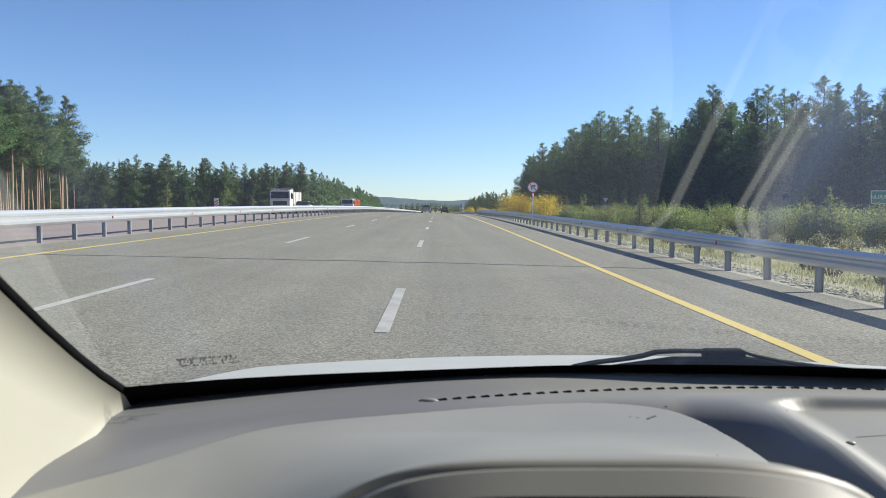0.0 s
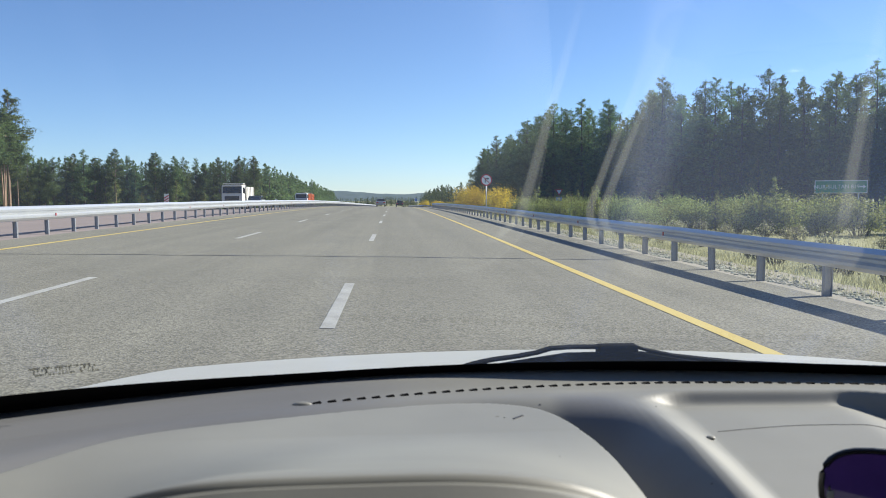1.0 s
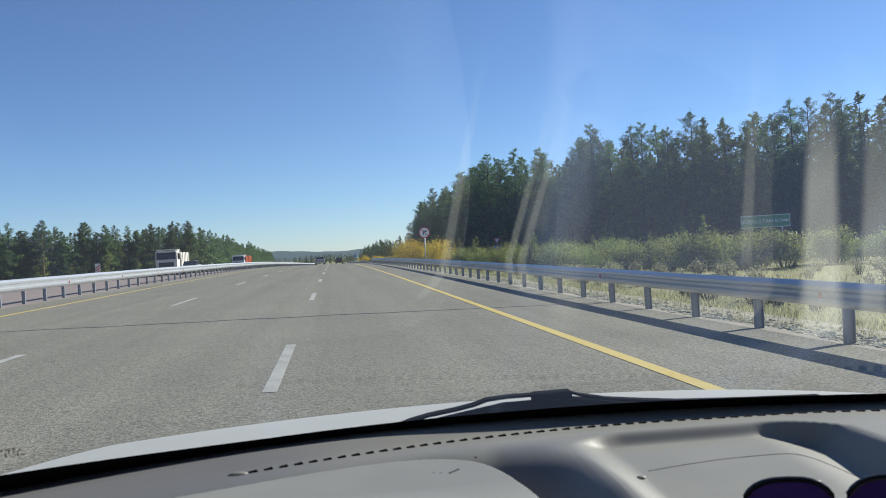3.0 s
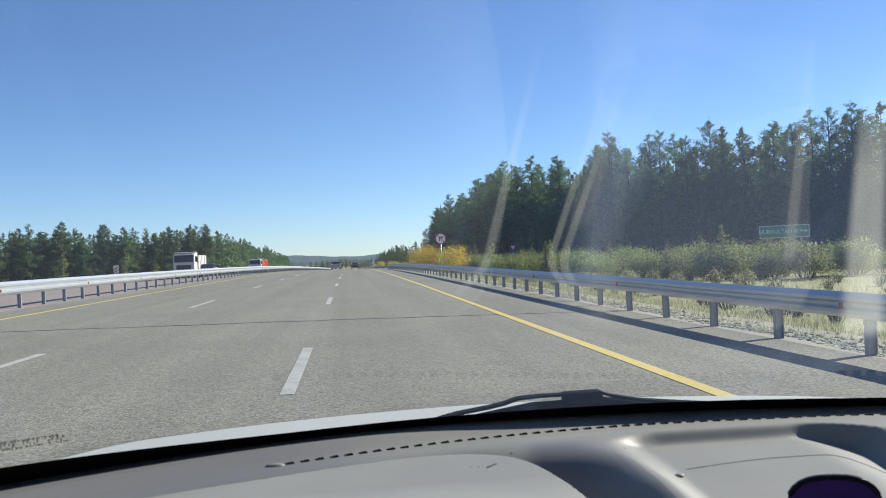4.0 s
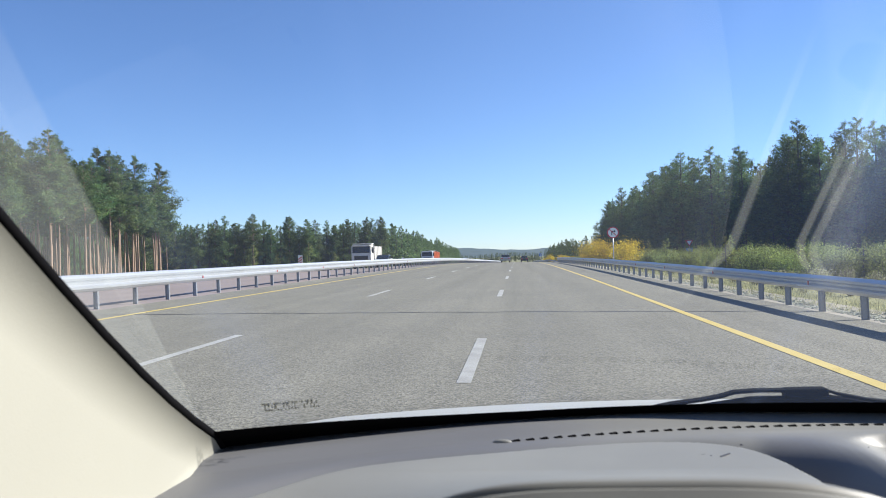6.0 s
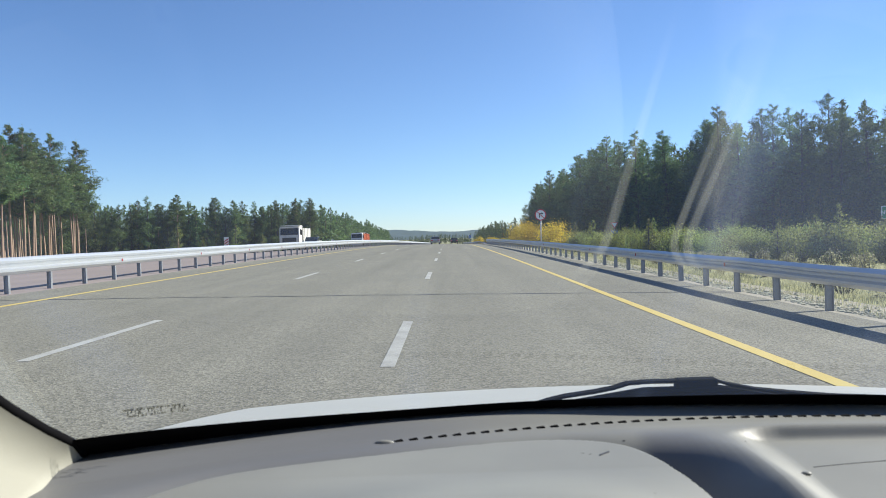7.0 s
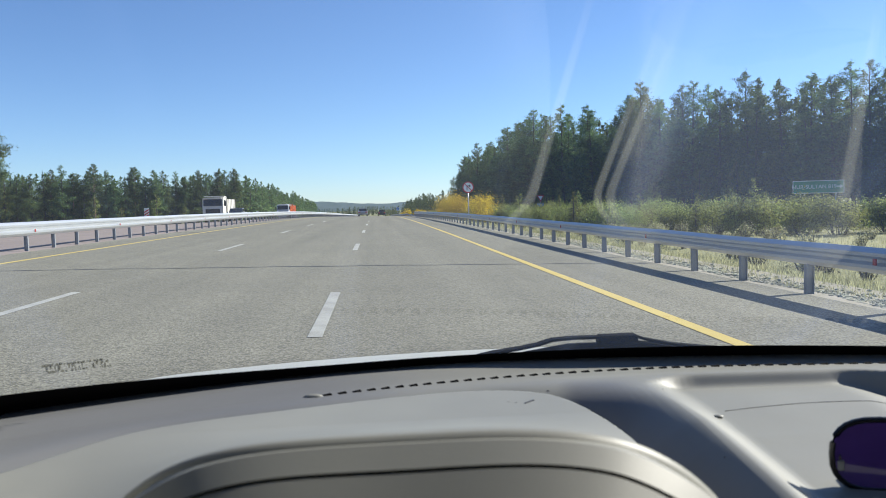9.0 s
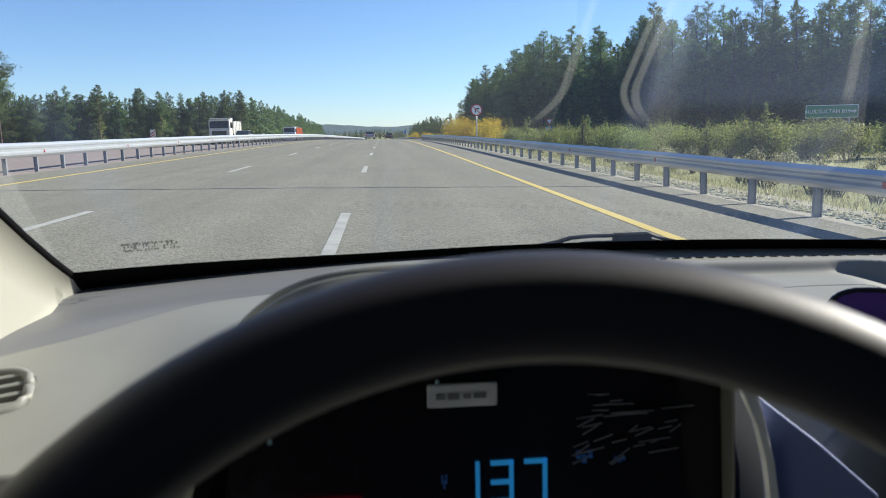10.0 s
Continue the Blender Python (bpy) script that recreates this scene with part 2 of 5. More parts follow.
NEEDLES = foliage("pine_needles", (0.045, 0.09, 0.042), (0.17, 0.245, 0.085), 0.3)
SPRUCE = foliage("spruce_needles", (0.045, 0.085, 0.048), (0.12, 0.19, 0.085), 0.3)
LEAF_GREEN = foliage("shrub_leaves", (0.14, 0.18, 0.05), (0.29, 0.33, 0.10), 0.3)
LEAF_YELLOW = foliage("autumn_leaves", (0.40, 0.28, 0.03), (0.66, 0.50, 0.05), 0.12)
GRASS_BLADE = foliage("dry_grass", (0.22, 0.225, 0.12), (0.38, 0.365, 0.22), 0.2)
# haze of distance put into the colour: wood green shifted to pale blue
HAZED_FAR_WOOD = material("distant_wood", (0.10, 0.135, 0.145), rough=0.95, var=0.2, scale=0.02, fine=0.15, bump=0.0, second=(0.075, 0.105, 0.115), spec=0.1)
DASH_INSERT_SHADE = (0.105, 0.108, 0.118)
DASH = material("grey_dashboard_plastic", (0.225, 0.226, 0.203), rough=0.5, var=0.06, scale=5.0, fine=900.0, bump=0.12, second=(0.190, 0.191, 0.174), spec=0.35, dist=0.0006)
def two_tone_shade(mat, other):
    """Second colour of plastic, also used as painted shade, where the mesh's own attribute is set."""
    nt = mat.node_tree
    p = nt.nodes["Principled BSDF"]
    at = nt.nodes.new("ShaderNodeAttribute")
    at.attribute_name = "insert_shade"
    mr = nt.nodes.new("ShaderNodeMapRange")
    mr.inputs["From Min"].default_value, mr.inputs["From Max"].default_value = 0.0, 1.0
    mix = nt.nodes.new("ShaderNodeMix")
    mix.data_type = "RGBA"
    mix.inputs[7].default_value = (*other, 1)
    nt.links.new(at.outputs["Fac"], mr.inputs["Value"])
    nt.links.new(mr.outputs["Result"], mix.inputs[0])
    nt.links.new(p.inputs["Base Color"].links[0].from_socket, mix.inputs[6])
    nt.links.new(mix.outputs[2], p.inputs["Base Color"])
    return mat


DASH_DARK = material("dark_grey_plastic", (0.035, 0.036, 0.045), rough=0.55, var=0.06, scale=3.0, fine=700.0, bump=0.12, dist=0.0006)
BLACK = material("black_rubber", (0.005, 0.005, 0.006), rough=0.9, var=0.1, scale=8, fine=200, bump=0.05, dist=0.001, spec=0.05)
# grey side plastic tinted blue: the sky's light put into its colour
SIDE_SKY_BLUE = material("smooth_grey_plastic_skylit", (0.22, 0.27, 0.50), rough=0.4, var=0.04, scale=3.0, fine=300.0, bump=0.04, dist=0.0005)
TRIM = material("cream_pillar_trim", (0.315, 0.312, 0.265), rough=0.75, var=0.03, scale=3.0, fine=500.0, bump=0.15, second=(0.30, 0.296, 0.25), dist=0.0008)
LEATHER = material("black_leather", (0.021, 0.020, 0.027), rough=0.52, var=0.1, scale=9.0, fine=900.0, bump=0.12, dist=0.0005)
CAR_WHITE = material("white_car_paint", (0.46, 0.46, 0.43), rough=0.5, var=0.02, scale=1.0, fine=30.0, bump=0.0, coat=0.1, spec=0.3)
LINER = material("headliner", (0.2, 0.195, 0.185), rough=0.9, var=0.05, fine=200)
RUBBER = material("tyre_rubber", (0.02, 0.02, 0.02), rough=0.85, var=0.15, fine=60)
RIM = material("wheel_rim", (0.45, 0.46, 0.47), rough=0.35, metal=0.9, var=0.05)
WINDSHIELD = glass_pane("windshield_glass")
DARK_GLASS = material("dark_window", (0.015, 0.02, 0.025), rough=0.08, var=0.05, bump=0)
PURPLE_LENS = material("purple_lens", (0.11, 0.055, 0.27), rough=0.06, var=0.1, bump=0, coat=1.0)
MARK_GREY = glass_film("faded_print", (0.62, 0.62, 0.60))
GLOSS_BLACK = material("gloss_black", (0.012, 0.011, 0.014), rough=0.15, var=0.05, bump=0)
LABEL_GREY = material("grey_label", (0.86, 0.86, 0.88), rough=0.4, var=0.05)
SCREEN = material("cluster_face", (0.013, 0.013, 0.017), rough=0.12, var=0.05, bump=0)
DIGIT_BLUE = glow("digit_blue", (0.012, 0.15, 0.36), 0.30)
DIGIT_DIM = glow("digit_dim", (0.008, 0.03, 0.10), 0.18)
NEEDLE_RED = glow("needle_red", (0.5, 0.01, 0.03), 0.3)
TICK = glow("scale_marks", (0.12, 0.2, 0.22), 0.06)
TRUCK_WHITE = material("truck_white", (0.68, 0.67, 0.63), rough=0.45, var=0.08, scale=1.2, fine=12, second=(0.55, 0.53, 0.48))
TRUCK_ORANGE = material("truck_orange", (0.62, 0.16, 0.04), rough=0.5, var=0.1, scale=1.2, fine=12)
TRUCK_GREY = material("truck_cab_grey", (0.45, 0.5, 0.55), rough=0.45, var=0.08, scale=1.2, fine=12)
CHASSIS = material("chassis_dark", (0.03, 0.03, 0.032), rough=0.7, var=0.15, fine=20)
HEADLAMP = material("headlamp_glass", (0.7, 0.68, 0.6), rough=0.1, var=0.05, bump=0)
SILVER = material("silver_car_paint", (0.35, 0.36, 0.38), rough=0.3, metal=0.4, var=0.03, bump=0, coat=0.5)
TARP = material("grey_green_tarpaulin", (0.13, 0.15, 0.11), rough=0.8, var=0.15, scale=2, fine=15)

# ---- mesh helpers ----
def mesh_from(name, verts, faces, mat, smooth=False):
    me = bpy.data.meshes.new(name)
    me.from_pydata([tuple(v) for v in verts], [], [tuple(f) for f in faces])
    if mat:
        me.materials.append(mat)
    if smooth:
        me.polygons.foreach_set("use_smooth", [True] * len(me.polygons))
    me.update()
    return me


def bm_mesh(name, bm, mat, smooth=False):
    me = bpy.data.meshes.new(name)
    bm.to_mesh(me)
    bm.free()
    me.materials.append(mat)
    if smooth:
        me.polygons.foreach_set("use_smooth", [True] * len(me.polygons))
    return me


def part(name, data, material_or_none, parent, label="", loc=None, smooth=False):
    """Links a bmesh or a mesh as one object under a thing or a part."""
    me = bm_mesh(name, data, material_or_none, smooth) if isinstance(data, bmesh.types.BMesh) else data
    ob = new(name, me)
    ob.parent = parent
    if loc is not None:
        ob.matrix_basis = loc if isinstance(loc, Matrix) else Matrix.Translation(loc)
    if label:
        tagged(ob, label)
    return ob


def thing(name, label, category, loc=(0, 0, 0), group="", kind="", turn=0.0):
    ob = new(name)
    ob.empty_display_size = 0.2
    ob.matrix_basis = Matrix.Translation(loc) @ Matrix.Rotation(turn, 4, "Z")
    return tagged(ob, label, category, group, kind)


def box(bm, x0, x1, y0, y1, z0, z1, bevel=0.0, m=None):
    vs = [bm.verts.new(p) for p in ((x0, y0, z0), (x1, y0, z0), (x1, y1, z0), (x0, y1, z0), (x0, y0, z1), (x1, y0, z1), (x1, y1, z1), (x0, y1, z1))]
    fs = [bm.faces.new([vs[i] for i in q]) for q in ((3, 2, 1, 0), (4, 5, 6, 7), (0, 1, 5, 4), (1, 2, 6, 5), (2, 3, 7, 6), (3, 0, 4, 7))]
    if m is not None:
        bmesh.ops.transform(bm, matrix=m, verts=vs)
    if bevel:
        edges = list({e for f in fs for e in f.edges})
        bmesh.ops.bevel(bm, geom=edges, offset=bevel, segments=2, affect="EDGES", profile=0.5)
    return bm


def boxes(*rows, bevel=0.0):
    bm = bmesh.new()
    for r in rows:
        box(bm, *r, bevel=bevel)
    return bm


def prism(points, axis, a, b, bevel=0.0):
    """A flat outline pushed along an axis from a to b."""
    bm = bmesh.new()
    def at(p, d):
        return {"x": (d, p[0], p[1]), "y": (p[0], d, p[1]), "z": (p[0], p[1], d)}[axis]
    lo = [bm.verts.new(at(p, a)) for p in points]
    hi = [bm.verts.new(at(p, b)) for p in points]
    bm.faces.new(lo)
    bm.faces.new(list(reversed(hi)))
    for i in range(len(points)):
        j = (i + 1) % len(points)
        bm.faces.new((lo[i], hi[i], hi[j], lo[j]))
    bmesh.ops.recalc_face_normals(bm, faces=bm.faces)
    if bevel:
        bmesh.ops.bevel(bm, geom=list(bm.edges), offset=bevel, segments=2, affect="EDGES", profile=0.5)
    return bm


def tube(bm, path, radii, sides=8, close=False):
    """A round bar along a path of points."""
    rings = []
    pts = [Vector(p) for p in path]
    for i, p in enumerate(pts):
        a, b = pts[max(i - 1, 0)], pts[min(i + 1, len(pts) - 1)]
        d = (b - a).normalized()
        u = d.orthogonal().normalized() if abs(d.z) > 0.95 else d.cross(Vector((0, 0, 1))).normalized()
        v = d.cross(u)
        r = radii[i] if hasattr(radii, "__len__") else radii
        rings.append([bm.verts.new(p + r * (math.cos(k * math.tau / sides) * u + math.sin(k * math.tau / sides) * v)) for k in range(sides)])
    for a, b in zip(rings, rings[1:]):
        for k in range(sides):
            bm.faces.new((a[k], a[(k + 1) % sides], b[(k + 1) % sides], b[k]))
    for ring in (rings[0], rings[-1]):
        bm.faces.new(ring)
    bmesh.ops.recalc_face_normals(bm, faces=bm.faces)
    return bm


def disc(bm, centre, radius, y0, y1, sides=24):
    """An upright round plate that faces along y."""
    pts = [(centre[0] + radius * math.cos(k * math.tau / sides), centre[2] + radius * math.sin(k * math.tau / sides)) for k in range(sides)]
    lo = [bm.verts.new((p[0], y0, p[1])) for p in pts]
    hi = [bm.verts.new((p[0], y1, p[1])) for p in pts]
    bm.faces.new(lo)
    bm.faces.new(list(reversed(hi)))
    for k in range(sides):
        j = (k + 1) % sides
        bm.faces.new((lo[k], hi[k], hi[j], lo[j]))
    bmesh.ops.recalc_face_normals(bm, faces=bm.faces)
    return bm


def lettering(text, size, mat, name="lettering"):
    """Raised letters in the xz plane, facing -y."""
    cu = bpy.data.curves.new(name, "FONT")
    cu.body, cu.size, cu.align_x, cu.align_y, cu.extrude = text, size, "CENTER", "CENTER", 0.004
    tmp = new(name, cu)
    me = bpy.data.meshes.new_from_object(tmp.evaluated_get(bpy.context.evaluated_depsgraph_get()))
    bpy.data.objects.remove(tmp)
    me.transform(Matrix.Rotation(radians(90), 4, "X"))
    me.materials.clear()
    me.materials.append(mat)
    return me


def ss(a, b, x):
    t = np.clip((np.asarray(x, float) - a) / (b - a), 0, 1)
    return t * t * (3 - 2 * t)


# ---- ground: a crest ahead, then a long gentle fall ----
def road_z(y):
    y = np.asarray(y, float)
    near = np.where(y > 30, -5e-5 * (y - 30) ** 2, 0.0)
    far = -0.845 - 0.013 * (y - 160)
    z = np.where(y > 160, far, near)
    return np.where(y > 900, -10.465 - 0.0 * y, z)


def cross_z(x):
    """Crossfall: this carriageway falls to the right, the other one to the left."""
    x = np.asarray(x, float)
    return np.where(x > -10.9, -0.022 * np.clip(x, -10.9, 7.2), 0.24 + 0.02 * (np.maximum(x, -27) + 10.9))


def surface(x, y):
    return float(road_z(y) + cross_z(x))


def ground_z(x, y):
    x, y = np.asarray(x, float), np.asarray(y, float)
    verge = cross_z(x) - 0.9 * ss(7.2, 13, x) - 1.0 * ss(13, 60, x) - 0.8 * ss(-26, -34, x) * 1.0 - 0.6 * ss(-34, -70, x)
    wave = 0.12 * np.sin(x * 0.31 + y * 0.07) + 0.1 * np.sin(y * 0.23 - x * 0.11)
    return road_z(y) - 0.06 + verge + wave * ss(8, 14, x) + wave * ss(-27, -36, x)


def sheet(name, xs, ys, zf, mat):
    X, Y = np.meshgrid(xs, ys)
    Z = zf(X, Y)
    n = len(xs)
    verts = np.stack([X, Y, Z], -1).reshape(-1, 3)
    faces = [(r * n + c, r * n + c + 1, (r + 1) * n + c + 1, (r + 1) * n + c) for r in range(len(ys) - 1) for c in range(n - 1)]
    return mesh_from(name, verts, faces, mat, True)


YS = np.unique(np.r_[np.arange(-40, 60, 2.0), np.arange(60, 300, 5.0), np.arange(300, 920, 20.0), np.array([1200, 1800, 2600, 4200.0])])
XS = np.unique(np.r_[-2600, -1200, -500, -200, np.arange(-120, -30, 10.0), np.arange(-30, 30, 1.5), np.arange(30, 120, 10.0), 200, 500, 1200, 2600])
tagged(new("ground", sheet("ground", XS, YS, ground_z, GRASS_SOIL)), "dry autumn meadow and verge with yellowed grass", "ground", kind="structure")

ROAD_YS = np.unique(np.r_[np.arange(-40, 200, 4.0), np.arange(200, 920, 20.0)])
road = tagged(new("road", sheet("road", np.linspace(-10.0, 5.95, 8), ROAD_YS, lambda x, y: road_z(y) + cross_z(x), ASPHALT)),
              "light grey three-lane asphalt carriageway with coarse stone surface", "road", kind="structure")
tagged(new("road", sheet("opposite_road", np.linspace(-25.5, -10.9, 5), ROAD_YS, lambda x, y: road_z(y) + cross_z(x), OLD_ASPHALT)),
       "pinkish grey asphalt carriageway for oncoming traffic", "road", kind="structure")
tagged(new("median", sheet("median", np.linspace(-10.9, -10.0, 3), ROAD_YS, lambda x, y: road_z(y) - 0.006 + cross_z(x), OLD_ASPHALT)),
       "narrow paved median under the guardrail", "median", kind="structure")
tagged(new("shoulder", sheet("shoulder", np.linspace(5.95, 7.3, 4), ROAD_YS, lambda x, y: road_z(y) + cross_z(x) - 0.004 - 0.02 * (x - 5.95), GRAVEL)),
       "pale gravel shoulder along the asphalt edge", "shoulder", kind="structure")
# side road that joins past the end of the near guardrail
sys_ = np.linspace(126, 600, 60)
lx = np.full(60, 5.94)
rx = np.interp(sys_, [126, 130, 150, 165, 190, 235, 600], [6.1, 40, 40, 17, 12, 9.4, 9.4])
sv = [(a, y, surface(a, y) + 0.004) for y, a in zip(sys_, lx)] + [(b, y, surface(b, y) - 0.01) for y, b in zip(sys_, rx)]
tagged(new("side_road", mesh_from("side_road", sv, [(i, 60 + i, 61 + i, i + 1) for i in range(59)], OLD_ASPHALT)),
       "pinkish asphalt slip road joining the carriageway", "road", kind="structure")


# ---- road paint ----
def stripe(x0, x1, y0, y1, z=0.005, mat=PAINT_WHITE, wob=0.0):
    n = max(2, int((y1 - y0) / 4) + 1)
    ys = np.linspace(y0, y1, n)
    v = [(x0 + wob * math.sin(y * 1.7), y, surface(x0, y) + z) for y in ys] + [(x1 + wob * math.sin(y * 1.3 + 1), y, surface(x1, y) + z) for y in ys]
    return mesh_from("stripe", v, [(i, n + i, n + i + 1, i + 1) for i in range(n - 1)], mat)


tagged(new("edge_line", stripe(3.2, 3.36, -30, 132, mat=PAINT_YELLOW, wob=0.006)), "continuous yellow edge line on the asphalt", "road marking", kind="structure")
tagged(new("edge_line", stripe(3.2, 3.36, 158, 236)), "continuous white line beside the slip road", "road marking", kind="structure")
tagged(new("edge_line", stripe(8.6, 8.75, 200, 560, mat=PAINT_YELLOW, wob=0.006)), "continuous yellow edge line of the slip lane", "road marking", kind="structure")
merge = thing("lane_line", "short thick white dashes along the slip lane", "road marking", kind="structure")
for k in range(44):
    part("dash", stripe(3.08, 3.48, 240 + 4.0 * k, 241 + 4.0 * k), None, merge)
# lane arrows far ahead
for ax, side in ((-6.4, 1), (-2.4, 1), (1.4, -1)):
    arrow = thing("road_arrow", "white painted lane-change arrow on the asphalt", "road marking", kind="structure")
    z0 = surface(ax, 288) + 0.005
    part("shaft", mesh_from("shaft", [(ax - 0.1, 284, z0 + 0.03), (ax + 0.1, 284, z0 + 0.03), (ax + 0.1 + side * 0.7, 290.5, z0 - 0.05), (ax - 0.1 + side * 0.7, 290.5, z0 - 0.05)], [(0, 1, 2, 3)], PAINT_WHITE), None, arrow)
    part("arrow_head", mesh_from("arrow_head", [(ax + side * 0.3, 290.5, z0 - 0.05), (ax + side * 1.25, 290.0, z0 - 0.05), (ax + side * 0.95, 293.0, z0 - 0.08)], [(0, 1, 2)], PAINT_WHITE), None, arrow)
tagged(new("edge_line", stripe(-8.53, -8.37, -30, 560, mat=PAINT_YELLOW, wob=0.006)), "continuous yellow edge line beside the median", "road marking", kind="structure")
for lane_x, phase in ((-0.55, 7.7), (-4.42, 8.3)):
    lane = thing("lane_line", "broken white lane line, worn paint dashes", "road marking", kind="structure")
    for k in range(-2, 30):
        y0 = phase + 15.0 * k
        part("dash", stripe(lane_x - 0.075, lane_x + 0.075, y0, y0 + 4.0, wob=0.004), None, lane)
# sealed cross joints in the asphalt
joints = thing("pavement_joint", "thin dark bitumen-sealed cracks across the asphalt", "joint", kind="structure")
for k in range(10):
    yj = 16.5 + 24.0 * k
    xs_ = np.linspace(-9.9, 5.8, 60)
    off = np.cumsum(np.random.normal(0, 0.03, 60))
    w = 0.02 + 0.045 * np.random.rand(60)
    vv = [(x, yj + o - a, surface(x, yj) + 0.004) for x, o, a in zip(xs_, off, w)] + [(x, yj + o + a, surface(x, yj) + 0.004) for x, o, a in zip(xs_, off, w)]
    part("crack", mesh_from("crack", vv, [(i, i + 1, 61 + i, 60 + i) for i in range(59)], TAR), None, joints)


# ---- guardrails ----
W_BEAM = [(0.0, 0.0), (-0.03, 0.02), (-0.075, 0.06), (-0.075, 0.1), (-0.02, 0.135), (-0.02, 0.175), (-0.075, 0.21), (-0.075, 0.25), (-0.03, 0.29), (0.0, 0.31)]


def beam_mesh(x, y0, y1, z0, side, taper=None, tall=1.0):
    ys = np.unique(np.r_[np.arange(y0, min(y1, 120), 3.0), np.arange(min(y1, 120), y1, 12.0), y1])
    prof = [(side * px, pz * tall) for px, pz in W_BEAM]
    prof = prof + [(px + side * 0.006, pz) for px, pz in reversed(prof)]
    m = len(prof)
    verts, faces = [], []
    for y in ys:
        dx, dz = taper(y) if taper else (0.0, 0.0)
        zz = surface(x, y) + z0 + dz + 0.006 * math.sin(y * 0.9)
        verts += [(x + dx + px, y, zz + pz) for px, pz in prof]
    for i in range(len(ys) - 1):
        for k in range(m):
            j = (k + 1) % m
            faces.append((i * m + k, i * m + j, (i + 1) * m + j, (i + 1) * m + k))
    return mesh_from("beam", verts, faces, GALV)


def post_mesh(h, side):
    bm = boxes((-0.055, 0.055, -0.004, 0.004, -0.3, h), (-0.055, -0.047, -0.04, 0.04, -0.3, h), (0.047, 0.055, -0.04, 0.04, -0.3, h),
               (-0.055 if side > 0 else 0.02, -0.02 if side > 0 else 0.055, -0.05, 0.05, h - 0.22, h + 0.02))
    return bm_mesh("post", bm, POST_STEEL)


def guardrail(label, x, y0, y1, z0, side, step=2.0, near=230, taper=None, tall=1.0):
    """W-beam rail on steel posts; side: -1 faces -x, 1 faces +x."""
    g = thing("guardrail", label, "guardrail", group="guardrails along the road")
    part("beam", beam_mesh(x, y0, y1, z0, -side, taper, tall), None, g, "galvanised W-shaped steel beam")
    pm = post_mesh(z0 + 0.2, side)
    rm = bm_mesh("reflector", prism([(-0.028, -0.04), (0.028, -0.04), (0.028, 0.04), (-0.028, 0.04)], "x", -0.012, 0.012, 0.005), RED_REFLECT)
    rest, k = [], 0
    for y in np.arange(y0 + 0.6, y1, step):
        dx, dz = taper(y) if taper else (0.0, 0.0)
        m = Matrix.Translation((x - side * 0.06 + dx, y, surface(x, y) + dz + random.uniform(-0.008, 0.008))) @ Matrix.Rotation(random.uniform(-0.02, 0.02), 4, "Y")
        if y < near:
            part("post", pm, None, g, loc=m)
            if k % 4 == 2:
                part("reflector", rm, None, g, "small red reflector", loc=(x + side * 0.09 + dx, y + 0.3, surface(x, y) + z0 + 0.15 + dz))
        else:
            rest.append(m)
        k += 1
    if rest:
        bm = bmesh.new()
        for m in rest:
            box(bm, -0.055, 0.055, -0.04, 0.04, -0.3, z0 + 0.2, m=m)
        tagged(part("far_posts", bm, POST_STEEL, g), kind="stuff")
    return g


guardrail("galvanised steel guardrail along the verge", 5.98, -20, 123, 0.41, -1, near=125)
guardrail("pale galvanised steel guardrail on the median", -10.2, -20, 520, 0.44, 1, near=300, tall=1.35)
guardrail("galvanised guardrail with flared end beside the slip road", 9.6, 235, 520, 0.36, -1, step=3.0, near=260,
          taper=lambda y: (1.5 * max(0, (260 - y) / 25) ** 2, -0.5 * max(0, (247 - y) / 12)))

# ---- the car that the camera rides in ----
CX = 0.35
car = thing("car", "white car seen from the driver's seat, grey dashboard and cream trim", "car", (CX, 0.3, 0))
IN = Matrix.Translation((-CX, -0.3, 0))


def inside(name, data, mat, parent=None, label="", smooth=False, m=None):
    """A part of the car given in world coordinates."""
    if parent is None:
        return part(name, data, mat, car, label, loc=IN @ (m or Matrix()), smooth=smooth)
    return part(name, data, mat, parent, label, loc=m, smooth=smooth)


def glass_foot(x):
    x = np.asarray(x, float)
    return 1.16 - np.where(x < 0.3, 0.40, 0.27) * (x - 0.3) ** 2


def smooth_path(pts, n=8, closed=False):
    """Points of a smooth curve through the given ones."""
    p = [np.array(q, float) for q in pts]
    out = []
    m = len(p)
    for k in range(m if closed else m - 1):
        a, b, c_, d = (p[(k + o) % m] if closed else p[min(max(k + o, 0), m - 1)] for o in (-1, 0, 1, 2))
        for s in range(n):
            t = s / n
            out.append(0.5 * (2 * b + (c_ - a) * t + (2 * a - 5 * b + 4 * c_ - d) * t * t + (3 * b - a - 3 * c_ + d) * t ** 3))
    if not closed:
        out.append(p[-1])
    return out


# outline of the raised part in front of the driver, from the pillar round to the right flank of the hood
OUTLINE = smooth_path([(-0.50, 0.55), (-0.42, 0.66), (-0.37, 0.72), (-0.30, 0.79), (-0.18, 0.902), (0.0, 0.966), (0.10, 0.993), (0.17, 1.004),
                       (0.235, 0.998), (0.283, 0.970), (0.308, 0.922), (0.323, 0.85), (0.331, 0.77), (0.331, 0.69), (0.322, 0.59), (0.295, 0.48), (0.265, 0.38)], 6)
OUTLINE = np.array(OUTLINE + [(0.265, 0.1), (-0.7, 0.1), (-0.7, 0.4)])


